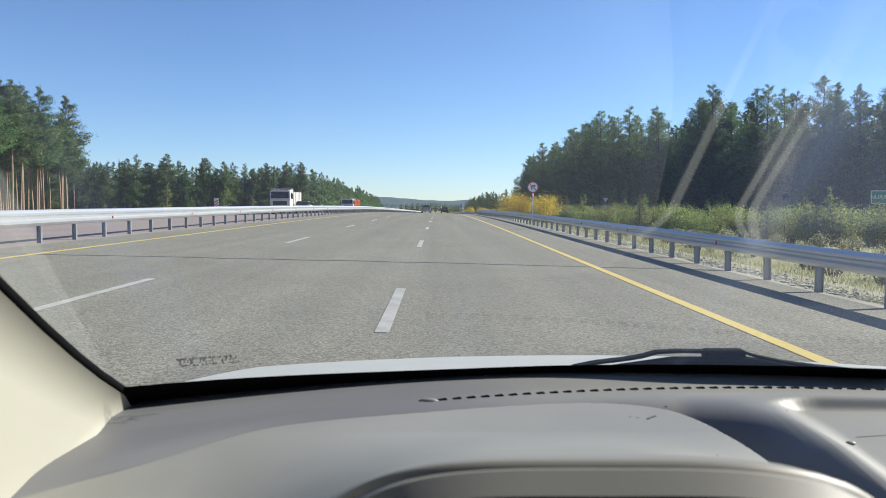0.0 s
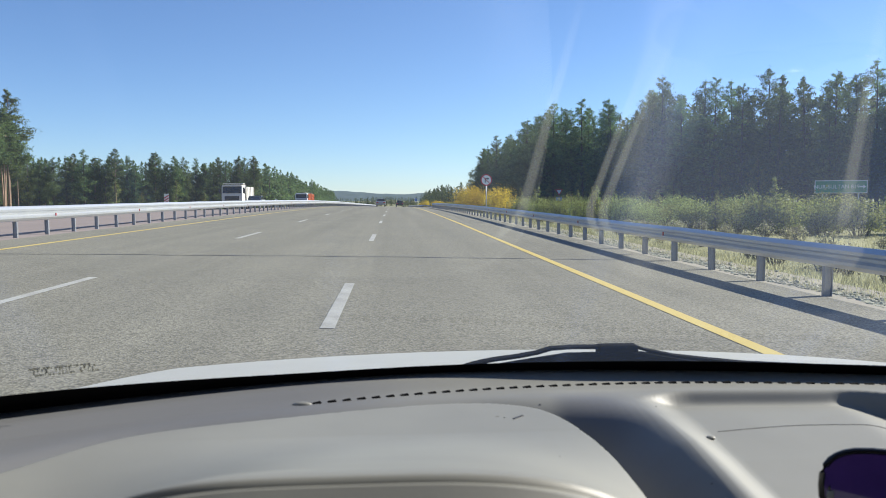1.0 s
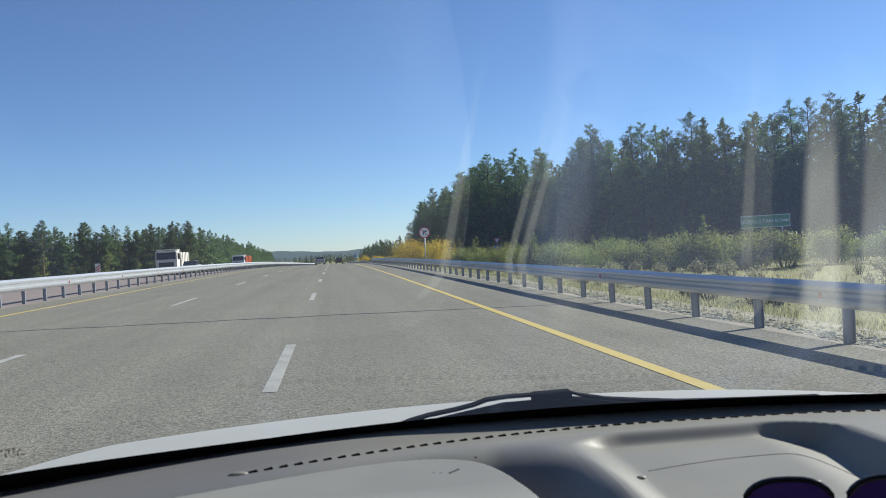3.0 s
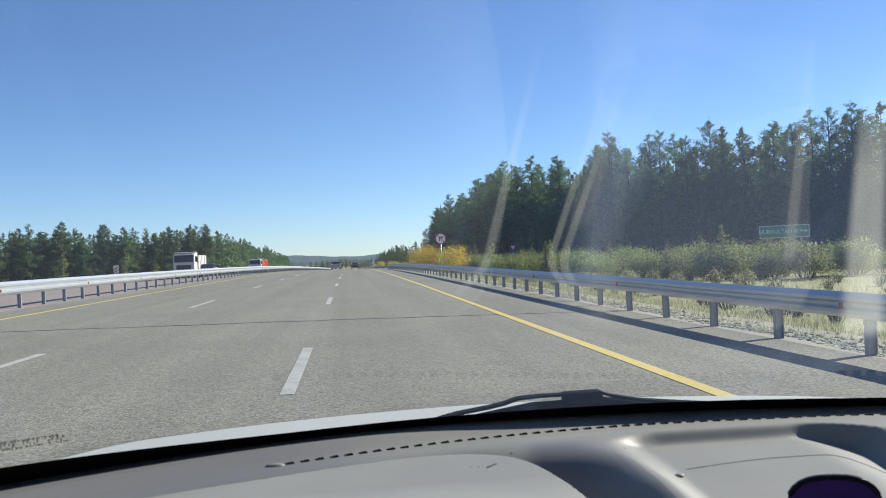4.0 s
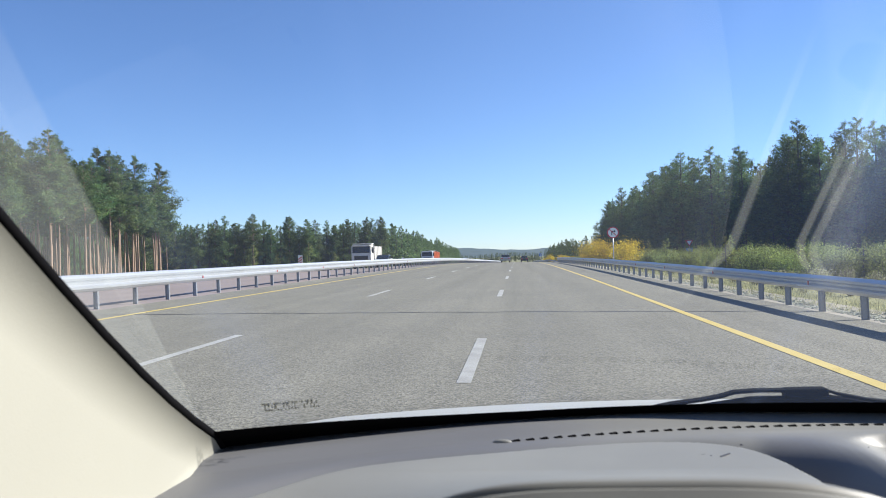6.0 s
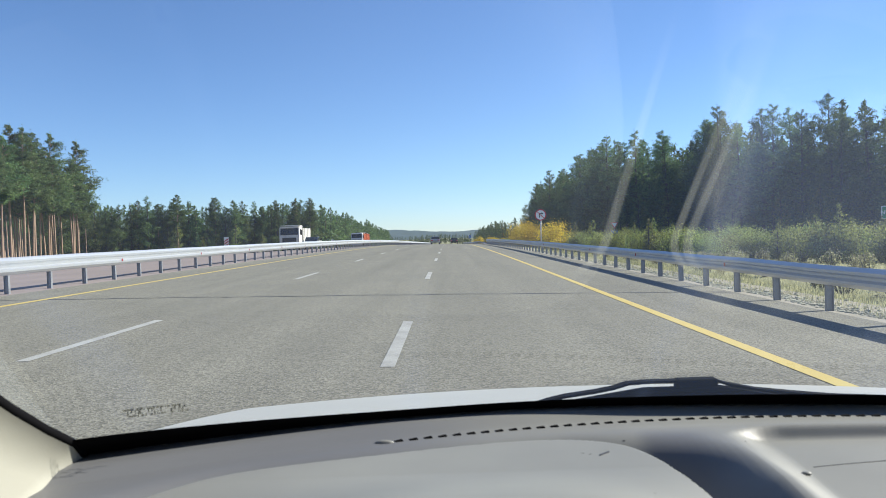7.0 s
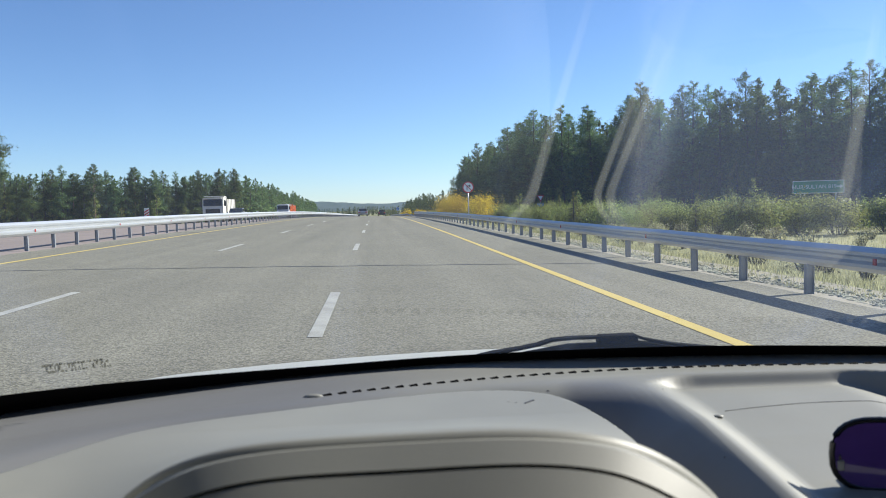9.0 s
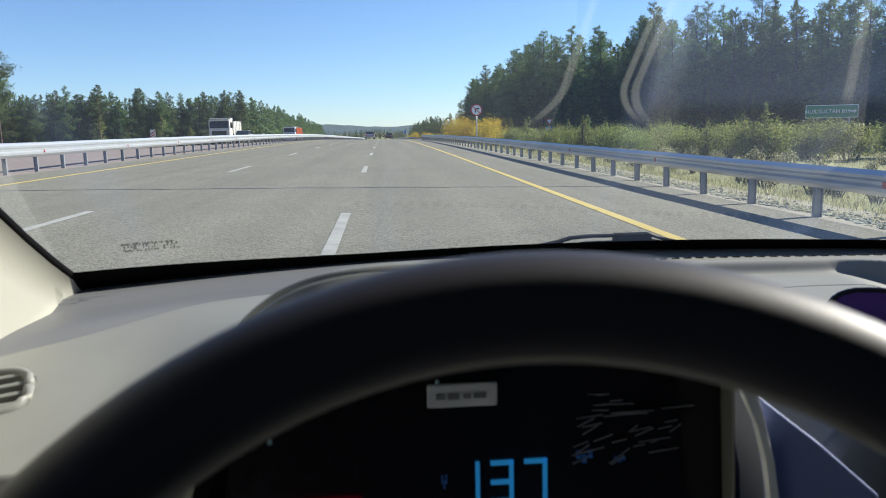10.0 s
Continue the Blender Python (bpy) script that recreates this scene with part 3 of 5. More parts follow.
def inset(x, y):
    """Signed distance from that outline, positive on the raised part."""
    a, b = OUTLINE, np.roll(OUTLINE, -1, 0)
    best = np.full(np.shape(x), 9.0)
    odd = np.zeros(np.shape(x), bool)
    for (ax, ay), (bx_, by_) in zip(a, b):
        dx, dy = bx_ - ax, by_ - ay
        t = np.clip(((x - ax) * dx + (y - ay) * dy) / (dx * dx + dy * dy), 0, 1)
        best = np.minimum(best, np.hypot(x - ax - t * dx, y - ay - t * dy))
        cross = (ay > y) != (by_ > y)
        odd ^= cross & (x < ax + (y - ay) * dx / (dy if abs(dy) > 1e-9 else 1e-9))
    return np.where(odd, best, -best)


def dash_z(x, y):
    x, y = np.broadcast_arrays(np.asarray(x, float), np.asarray(y, float))
    d = inset(x, y)
    base = 0.17 * np.clip(0.88 - y, 0, 1) ** 1.3
    rise = np.clip((0.87 - y) / 0.46, 0, 1)
    u = np.clip(np.abs(x - 0.085) / np.where(x > 0.085, 0.265, 0.33), 0, 1)
    soft = 0.5 + 0.5 * np.cos(math.pi * u ** 1.25)
    crisp = np.clip(1 - (np.abs(x - 0.085) / 0.235) ** 4, 0, 1)
    prof = np.where(x > 0.085, 1 - u ** 3.4, soft + (crisp - soft) * ss(0.60, 0.47, y))
    plate = 1.022 - base + (0.121 * rise ** 1.25 + base) * prof
    gutter = 1.018 - 0.010 * np.exp(-(d / 0.022) ** 2)
    # right of the hood: a channel that climbs to a ridge, and a shallow tray beyond
    fall = 0.16 * np.clip(0.84 - y, 0, 1) ** 1.25
    slant = 0.03 * np.clip(1.0 - y, 0, 1)
    deep = 0.095 * ss(1.04, 0.90, y) + 0.25 * np.clip(0.78 - y, 0, 1)
    ridge_z = 1.020 - deep * (1 - np.clip(-d / 0.108, 0, 1)) ** 1.7
    tray_back = 1.042 - 0.06 * (x - 0.5)
    corner = 0.05 * np.clip(1 - np.abs(x - 0.775) / 0.09, 0, 1) ** 2 + 0.03 * np.clip(1 - np.abs(x - 0.42) / 0.08, 0, 1) ** 2
    tray = ss(0.41, 0.475, x - slant) * ss(0.0, 0.022, tray_back - corner - y) * ss(0.785, 0.74, x + 0.05 * (0.95 - y))
    right = ridge_z + (1.004 - 0.020 * ss(0.67, 0.78, x) - 0.013 * ss(0.97, 0.80, y) - ridge_z) * tray - fall
    away = gutter + (right - gutter) * ss(0.20, 0.32, x) * ss(1.075, 1.04, y + 0.25 * (x - 0.4) ** 2 * (x < 0.4))
    back = 1.095 - 0.37 * (x - 0.43) ** 2 + 0.012
    lift = (0.010 - 0.005 * ss(0.1, 0.6, x)) * ss(0.0, 0.045, y - back)
    return away + (plate - away) * ss(-0.006, 0.010, d) + lift


def insert_shade_mask(x, y):
    """Darker insert with painted shade: strip under the windscreen, groove, ridge beside the hood."""
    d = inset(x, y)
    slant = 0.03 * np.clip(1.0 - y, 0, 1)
    # shade painted in: fades along strip and ridge, darkens the groove
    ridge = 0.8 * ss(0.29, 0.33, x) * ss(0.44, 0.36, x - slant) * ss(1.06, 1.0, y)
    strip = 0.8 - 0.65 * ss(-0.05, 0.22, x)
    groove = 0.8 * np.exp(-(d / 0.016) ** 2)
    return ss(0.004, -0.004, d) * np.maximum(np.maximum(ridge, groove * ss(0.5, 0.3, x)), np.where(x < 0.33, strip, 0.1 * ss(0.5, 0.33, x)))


def dash_front(x):
    x = np.asarray(x, float)
    hump = np.clip(1 - (np.abs(x - 0.085) / 0.225) ** 4, 0, 1)
    return 0.50 - 0.10 * hump + 0.1 * ss(0.35, 0.6, x)


def build_dashboard():
    xs = np.unique(np.r_[np.linspace(-0.46, 1.12, 170), np.linspace(-0.42, 0.5, 150), np.linspace(0.14, 0.34, 130)].round(4))
    vs = np.linspace(0, 1, 190)
    X = np.repeat(xs[None, :], len(vs), 0)
    yf, yb = dash_front(xs), glass_foot(xs) + 0.010
    Y = yf[None, :] + (yb - yf)[None, :] * vs[:, None]
    Z = dash_z(X, Y)
    lip = []
    for dy, dz in ((0.05, -0.34), (0.012, -0.045), (0.0, -0.03), (-0.004, -0.015), (-0.003, -0.005)):
        lip.append(np.stack([xs, yf + dy, Z[0] + dz], -1))
    grid = np.concatenate([np.array(lip), np.stack([X, Y, Z], -1)], 0)
    r, c = grid.shape[:2]
    faces = [(i * c + j, i * c + j + 1, (i + 1) * c + j + 1, (i + 1) * c + j) for i in range(r - 1) for j in range(c - 1)
             if not (i < 2 and -0.125 < xs[j] < 0.30)]
    me = mesh_from("dashboard", grid.reshape(-1, 3), faces, two_tone_shade(DASH, DASH_INSERT_SHADE), True)
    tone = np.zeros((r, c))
    tone[5:] = insert_shade_mask(X, Y)
    me.attributes.new("insert_shade", "FLOAT", "POINT").data.foreach_set("value", tone.ravel())
    return me


dashboard = inside("dashboard", build_dashboard(), None, None, "grey grained plastic dashboard with scuffs")

# defroster slot along the foot of the windscreen
def slot_y(x):
    return 1.095 - 0.37 * (x - 0.43) ** 2


slot_mesh = bm_mesh("defroster_slot", prism([(-0.0055, -0.004), (0.0055, -0.004), (0.0055, 0.004), (-0.0055, 0.004)], "z", -0.004, 0.0012, 0.0008), BLACK)
for k in range(53):
    x = 0.004 + 0.0188 * k
    y = slot_y(x)
    part("defroster_slot", slot_mesh, None, dashboard, loc=Matrix.Translation((x, y, float(dash_z(x, y)))) @ Matrix.Rotation(-0.7 * (x - 0.43), 4, "Z") @ Matrix.Rotation(-0.12, 4, "Y"))
bmk = bmesh.new()
bmesh.ops.create_uvsphere(bmk, u_segments=12, v_segments=8, radius=0.007, matrix=Matrix.Translation((-0.014, slot_y(-0.014), float(dash_z(-0.014, slot_y(-0.014))))) @ Matrix.Diagonal((1.8, 0.7, 0.5, 1)))
inside("slot_end", bmk, DASH, dashboard, smooth=True)
# scratch, and a moulded clip hole in the tray
inside("scratch", prism([(0.243, 0.918), (0.256, 0.931), (0.2548, 0.9335), (0.2418, 0.9205)], "z", 1.0185, 1.0229), DASH_DARK, dashboard, "small dark scuff mark")
bmk = bmesh.new()
bmesh.ops.create_uvsphere(bmk, u_segments=12, v_segments=8, radius=0.004, matrix=Matrix.Translation((0.468, 0.895, float(dash_z(0.468, 0.895)) + 0.001)) @ Matrix.Diagonal((1.5, 1, 0.6, 1)))
inside("clip", bmk, DASH, dashboard, "small shiny clip in the tray", smooth=True)

seam = [(0.486, 0.917), (0.54, 0.925), (0.60, 0.93), (0.675, 0.926), (0.70, 0.912), (0.715, 0.885), (0.73, 0.85)]
inside("seam", tube(bmesh.new(), [(q[0], q[1], float(dash_z(q[0], q[1])) + 0.0002) for q in smooth_path(seam, 4)], 0.0004, 6), DASH_DARK, dashboard, "fine moulded seam in the tray")

rs = random.Random(12)
for k in range(9):
    x, y = rs.uniform(-0.25, 0.75), rs.uniform(0.70, 1.05)
    if abs(float(inset(np.array([x]), np.array([y]))[0])) < 0.02:
        continue
    ln, wd = rs.uniform(0.0015, 0.004), rs.uniform(0.0005, 0.0012)
    at = Matrix.Translation((x, y, float(dash_z(x, y)))) @ Matrix.Rotation(rs.uniform(0, 3.1), 4, "Z")
    part("speck", boxes((-ln / 2, ln / 2, -wd / 2, wd / 2, -0.002, 0.0004)), rs.choice((DASH_DARK, LINER)), dashboard, loc=at)

# windscreen, its black border and the printed mark
def glass_y(x, z):
    return glass_foot(x) + 0.012 - (z - 1.018) * 1.42


def glass_strip(name, z0, z1, mat, xs, nz, off=0.0):
    zs = np.linspace(z0, z1, nz)
    v = [(x, float(glass_y(x, z)) + off, z) for z in zs for x in xs]
    n = len(xs)
    return mesh_from(name, v, [(i * n + j, i * n + j + 1, (i + 1) * n + j + 1, (i + 1) * n + j) for i in range(nz - 1) for j in range(n - 1)], mat, True)


gx = np.linspace(-0.43, 1.12, 52)
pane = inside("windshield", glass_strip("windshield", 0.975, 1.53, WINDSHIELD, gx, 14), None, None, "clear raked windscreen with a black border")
pane.visible_shadow = False
border_v, border_f = [], []
for j, x in enumerate(gx):
    top = 1.043 + 0.014 * float(ss(0.05, -0.4, x)) - 0.004 * float(ss(0.5, 0.9, x))
    for z in (0.975, 1.0, top):
        border_v.append((x, float(glass_y(x, z)) - 0.004, z))
    if j:
        a, b = 3 * (j - 1), 3 * j
        border_f += [(a, b, b + 1, a + 1), (a + 1, b + 1, b + 2, a + 2)]
inside("black_border", mesh_from("black_border", border_v, border_f, BLACK, True), None, pane, "black ceramic border of the glass")
mark = bmesh.new()
rm = random.Random(3)
for k in range(34):
    x0 = -0.305 + 0.0018 * k + 0.0006 * rm.random()
    wid = rm.choice((0.0010, 0.0014, 0.0022))
    for dz, tall_ in ((0.0, 0.0022), (0.0100, 0.0024), (0.002 + 0.006 * rm.random(), 0.002 + 0.004 * rm.random())):
        if rm.random() < 0.75:
            zc = 1.080 + dz + 0.0006 * rm.random()
            y0 = float(glass_y(x0, zc)) - 0.003
            box(mark, x0, x0 + wid, y0 - 0.0004, y0, zc, zc + tall_)
tagged(inside("printed_mark", mark, MARK_GREY, pane, "faded printed mark on the glass"), kind="stuff")

# left windscreen pillar with cream trim, flaring into the corner panel
EDGE = [(-0.373, 0.965, 1.025)] + [tuple((1 - s) ** 2 * np.array((-0.375, 0.94, 1.05)) + 2 * s * (1 - s) * np.array((-0.368, 0.689, 1.167)) + s * s * np.array((-0.366, 0.36, 1.434))) for s in np.linspace(0, 1, 9)] + [(-0.366, 0.2, 1.54)]


def pillar_mesh(mirror=False):
    verts, faces = [], []
    n = 9
    for ex, ey, ez in EDGE:
        foot = (-0.375, max(ey - 0.62, -0.1), 0.90 + 0.45 * (ez - 1.02))
        for k in range(n):
            u = k / (n - 1)
            x = ex + (foot[0] - ex) * u - 0.055 * math.sin(u * math.pi * 0.5) * 0.4 + 0.002 * math.sin(min(1, u * 6) * math.pi)
            y = ey + (foot[1] - ey) * u
            z = ez + (foot[2] - ez) * u
            verts.append((x, y, z))
    r = len(EDGE)
    faces = [(i * n + k, i * n + k + 1, (i + 1) * n + k + 1, (i + 1) * n + k) for i in range(r - 1) for k in range(n - 1)]
    base = len(verts)
    verts += [(x - 0.05, y, z) for x, y, z in verts]
    faces += [tuple(base + q for q in reversed(f)) for f in faces]
    rim = [k for k in range(n)] + [(i + 1) * n + n - 1 for i in range(r - 1)] + [(r - 1) * n + k for k in range(n - 2, -1, -1)] + [i * n for i in range(r - 2, 0, -1)]
    faces += [(a, b, base + b, base + a) for a, b in zip(rim, rim[1:] + rim[:1])]
    if mirror:
        verts = [(2 * CX - x, y, z) for x, y, z in verts]
    me = mesh_from("pillar_trim", verts, faces, TRIM, True)
    return me


pillar = inside("pillar_trim", pillar_mesh(), None, None, "cream moulded trim of the windscreen pillar")
inside("pillar_trim", pillar_mesh(True), None, None, "cream moulded trim of the windscreen pillar")
seal = bmesh.new()
tube(seal, [(x - 0.002, y + 0.003, z + 0.001) for x, y, z in EDGE], 0.0055, 10)
inside("seal", seal, BLACK, pillar, "black rubber seal", smooth=True)

# instrument cluster under the hood
cluster = inside("instrument_panel", boxes((-0.12, 0.30, 0.52, 0.54, 0.70, 1.04)), SCREEN, None, "black instrument cluster with blue digital speed")
brow = [(x, float(dash_z(x, dash_front(x) + 0.004)) - 0.003) for x in np.linspace(-0.108, 0.268, 40)]
arch = [(-0.135, 0.90), (-0.127, 0.98), (-0.118, 1.02)] + brow


def visor_band(y0, y1, a, b, mat, name, line=None, flare=0.0):
    """A bent strip under the brow; its four sides meet at crisp edges but run smoothly along the bend."""
    verts, faces = [], []
    line = smooth_path(line or brow, 3)
    cxv, czv = 0.08, 0.98
    for x, z in line:
        dx, dz = x - cxv, z - czv
        ln = math.hypot(dx, dz)
        verts += [(x - dx / ln * s, yy, z - dz / ln * s) for yy, s in ((y0, a), (y1, a), (y1, b), (y0 - flare, b))]
    for i in range(len(line) - 1):
        for k in range(4):
            j = (k + 1) % 4
            faces.append((4 * i + k, 4 * i + j, 4 * i + 4 + j, 4 * i + 4 + k))
    me = mesh_from(name, verts, faces, mat, True)
    me.set_sharp_from_angle(angle=radians(35))
    return me


inside("visor_lip", visor_band(0.396, 0.408, 0.000, 0.0095, DASH, "visor_lip", flare=0.0115), None, cluster, "grey rounded lip of the cluster hood")
inside("visor_gap", visor_band(0.3885, 0.407, 0.0095, 0.0115, BLACK, "visor_gap"), None, cluster, "dark seam under the lip")
inside("visor_lower", visor_band(0.383, 0.407, 0.0115, 0.0245, DASH, "visor_lower", flare=0.013), None, cluster, "grey inner band of the cluster hood")
inside("visor_tunnel", visor_band(0.369, 0.455, 0.0245, 0.034, BLACK, "visor_tunnel", arch), None, cluster, "black inside of the cluster hood")
# bright bezel edge, side panel and grey label
inside("bezel_edge", prism([(0.291, 1.029), (0.306, 0.997), (0.314, 0.966), (0.319, 0.935), (0.324, 0.84), (0.332, 0.84), (0.326, 0.934), (0.321, 0.966), (0.313, 0.996), (0.304, 1.027)], "y", 0.465, 0.475, 0.001), SIGN_WHITE, cluster, "pale bright bezel edge")
inside("side_panel", prism([(0.306, 1.020), (0.362, 0.975), (0.413, 0.929), (0.43, 0.84), (0.335, 0.84), (0.328, 0.934), (0.322, 0.968)], "y", 0.474, 0.498, 0.002), SIDE_SKY_BLUE, cluster, "smooth grey panel beside the instruments, sky blue painted in")
inside("cheek", prism([(0.20, 1.03), (0.291, 1.029), (0.308, 0.997), (0.321, 0.935), (0.326, 0.84), (0.20, 0.84)], "y", 0.525, 0.530), SCREEN, cluster, "black cheek of the cluster")
label_plate = inside("label", prism([(0.055, 1.012), (0.110, 1.012), (0.110, 1.031), (0.055, 1.031)], "y", 0.495, 0.499, 0.0015), LABEL_GREY, cluster, "light grey label with worn print")
inside("print_bars", boxes((0.062, 0.069, 0.4935, 0.4945, 1.0195, 1.0235), (0.071, 0.080, 0.4935, 0.4945, 1.019, 1.024), (0.083, 0.089, 0.4935, 0.4945, 1.0195, 1.0235), (0.091, 0.101, 0.4935, 0.4945, 1.0195, 1.0238)), POST_STEEL, label_plate)


def segment_digit(code, x, z, w=0.02, h=0.038, t=0.0045):
    seg = {"a": (0, w, h - t, h), "b": (w - t, w, h / 2, h), "c": (w - t, w, 0, h / 2), "d": (0, w, 0, t), "e": (0, t, 0, h / 2), "f": (0, t, h / 2, h), "g": (0, w, h / 2 - t / 2, h / 2 + t / 2)}
    bm = bmesh.new()
    for s in code:
        a, b, c, d = seg[s]
        box(bm, x + a + 0.0006, x + b - 0.0006, 0.5165, 0.5195, z + c + 0.0006, z + d - 0.0006, m=None)
    return bm


for code, x in (("bc", 0.078), ("abgcd", 0.106), ("abc", 0.134)):
    inside("digit", segment_digit(code, x, 0.919), DIGIT_BLUE, cluster, "glowing blue segment digit")
for r in ((0.066, 0.071, 0.935, 0.948), (0.178, 0.193, 0.951, 0.963), (0.21, 0.22, 0.95, 0.955)):
    step_x, step_z = (r[1] - r[0]) / 3, (r[3] - r[2]) / 3
    bars = [(r[0] + i * step_x, r[0] + (i + 0.7) * step_x, 0.5165, 0.5195, r[2] + j * step_z, r[2] + (j + 0.6) * step_z) for i in range(3) for j in range(3) if (i * 2 + j) % 4]
    inside("readout", boxes(*bars), DIGIT_DIM, cluster, "small dim blue readout")
inside("needle", boxes((-0.075, 0.0, 0.512, 0.515, 0.925, 0.929)), NEEDLE_RED, cluster, "red gauge needle")
for k in range(6):
    a = radians(150 - 17 * k)
    cxk, czk = 0.02 + 0.105 * math.cos(a), 0.93 + 0.105 * math.sin(a)
    inside("scale_mark", boxes((cxk - 0.0015, cxk + 0.0015, 0.5165, 0.5195, czk - 0.002, czk + 0.002)), TICK, cluster)

rs = random.Random(8)
scratch_mesh = bm_mesh("scratch", boxes((-0.5, 0.5, -0.0004, 0.0004, -0.0005, 0.0005)), POST_STEEL)
for k in range(34):
    x, z, ln = rs.uniform(0.18, 0.265), rs.uniform(0.945, 1.012), rs.uniform(0.008, 0.028)
    a = rs.uniform(0.1, 0.65) if z < 0.99 else rs.uniform(-0.05, 0.12)
    inside("scratch", scratch_mesh, None, cluster, m=Matrix.Translation((x, 0.5155, z)) @ Matrix.Rotation(-a, 4, "Y") @ Matrix.Diagonal((ln, 1, 1, 1)))

# steering wheel
WT = Matrix.Translation((0.0562, 0.1484, 1.1697)) @ Matrix.Rotation(radians(-4.7), 4, "Y") @ Matrix.Rotation(radians(-31.6), 4, "X")
wheel = inside("steering_wheel", bmesh.new(), LEATHER, None, "black leather steering wheel")
def torus_mesh(R, r, name, mat, depth=1.0, n=96, m=20):
    v = [((R + r * math.cos(b)) * math.cos(a), depth * r * math.sin(b), (R + r * math.cos(b)) * math.sin(a) - R) for a in np.linspace(0, math.tau, n, False) for b in np.linspace(0, math.tau, m, False)]
    f = [(i * m + k, i * m + (k + 1) % m, ((i + 1) % n) * m + (k + 1) % m, ((i + 1) % n) * m + k) for i in range(n) for k in range(m)]
    return mesh_from(name, v, f, mat, True)


inside("rim", torus_mesh(0.2, 0.018, "rim", LEATHER, 1.0), None, wheel, "thick black leather rim", m=WT)
hub = bmesh.new()
bmesh.ops.create_uvsphere(hub, u_segments=24, v_segments=12, radius=0.085, matrix=Matrix.Translation((0, 0.02, -0.2)) @ Matrix.Diagonal((1, 0.45, 0.85, 1)))
inside("hub", hub, DASH_DARK, wheel, smooth=True, m=WT)
for xs0, xs1, zz in ((-0.178, -0.06, -0.19), (0.06, 0.178, -0.19)):
    inside("spoke", boxes((xs0, xs1, 0.0, 0.02, zz - 0.02, zz + 0.015), bevel=0.006), DASH_DARK, wheel, m=WT)
inside("spoke", boxes((-0.03, 0.03, 0.0, 0.02, -0.355, -0.24), bevel=0.006), DASH_DARK, wheel, m=WT)

# left air vent
vent = inside("air_vent", bmesh.new(), DASH, None, "oval grey air vent with dark slats")
VM = Matrix.Translation((-0.357, 0.62, float(dash_z(-0.357, 0.62)) + 0.004)) @ Matrix.Rotation(radians(-68), 4, "X") @ Matrix.Rotation(radians(-14), 4, "Y")
ring = [(0.055 * math.copysign(abs(math.cos(a)) ** 0.6, math.cos(a)), 0.0, 0.032 * math.copysign(abs(math.sin(a)) ** 0.6, math.sin(a))) for a in np.linspace(0, math.tau, 33)]
inside("frame", tube(bmesh.new(), ring, 0.005, 8), DASH, vent, smooth=True, m=VM)
inside("backing", boxes((-0.055, 0.055, 0.012, 0.018, -0.032, 0.032)), BLACK, vent, m=VM)
for k in range(4):
    z = -0.021 + 0.014 * k
    inside("slat", boxes((-0.05, 0.05, -0.002, 0.012, z - 0.0028, z + 0.0028), bevel=0.001), DASH, vent, m=VM)

# bonnet and wiper
by, bx = np.linspace(1.27, 2.62, 46), np.linspace(-0.53, 1.23, 48)
def bonnet_z(X, Y):
    w = Y - 1.28
    return 0.988 - 0.134 * w - 0.020 * w ** 2 - 0.9 * np.clip(Y - 2.38, 0, 1) ** 1.6 - 0.040 * (X - 0.40) ** 2


inside("bonnet", sheet("bonnet", bx, by, bonnet_z, CAR_WHITE), None, None, "white painted bonnet")
def cowl_z(X, Y):
    k = ss(1.16, 1.30, Y)
    return 0.970 + 0.024 * k - 0.055 * (X - 0.32) ** 2 - 0.09 * np.clip(Y - 1.30, 0, 1)


cowl = inside("cowl", sheet("cowl", bx, np.linspace(1.0, 1.33, 14), cowl_z, BLACK), None, None, "black plastic cowl under the windscreen")
wiper = inside("wiper", bmesh.new(), BLACK, None, "black windscreen wiper at rest")
WIPER = [(0.20, 0.985), (0.238, 0.996), (0.268, 1.002), (0.318, 1.008), (0.348, 1.013), (0.373, 1.020), (0.41, 1.022), (0.45, 1.0215), (0.52, 1.0215), (0.541, 1.014), (0.592, 1.003), (0.654, 0.995), (0.726, 0.987), (0.852, 0.979), (1.0, 0.972)]
low = [(x, z - 0.0045) for x, z in reversed(WIPER)]
inside("arm", prism(WIPER + low, "y", 1.352, 1.372), BLACK, wiper, "slim black arm")
inside("blade", prism([(0.16, 0.975), (0.30, 0.996), (0.40, 1.010), (0.53, 1.010), (0.62, 0.994), (0.80, 0.978), (1.02, 0.966), (1.02, 0.94), (0.16, 0.94)], "y", 1.345, 1.365, 0.002), BLACK, wiper, "black rubber blade")
inside("bracket", boxes((0.455, 0.525, 1.35, 1.378, 1.004, 1.0225), bevel=0.004), BLACK, wiper)

# closed cabin and body round the seat
inside("body", boxes((-0.52, -0.44, -1.9, 0.9, 0.25, 0.93), (1.14, 1.22, -1.9, 0.9, 0.25, 0.93), (-0.55, -0.45, 0.9, 2.6, 0.25, 0.68), (1.15, 1.25, 0.9, 2.6, 0.25, 0.68), (-0.5, 1.2, -1.9, 2.6, 0.2, 0.28), (-0.5, 1.2, -1.95, -1.85, 0.25, 1.0), (-0.5, 1.2, 2.56, 2.68, 0.25, 0.62), bevel=0.02), CAR_WHITE, None, "white car body")
# roof is out of view; its reach and dull liner hold back skylight
inside("roof", boxes((-0.40, 1.10, -1.5, 0.28, 1.52, 1.55), bevel=0.012), LINER, None, "dull headliner roof, unseen, placed to dim the cabin")
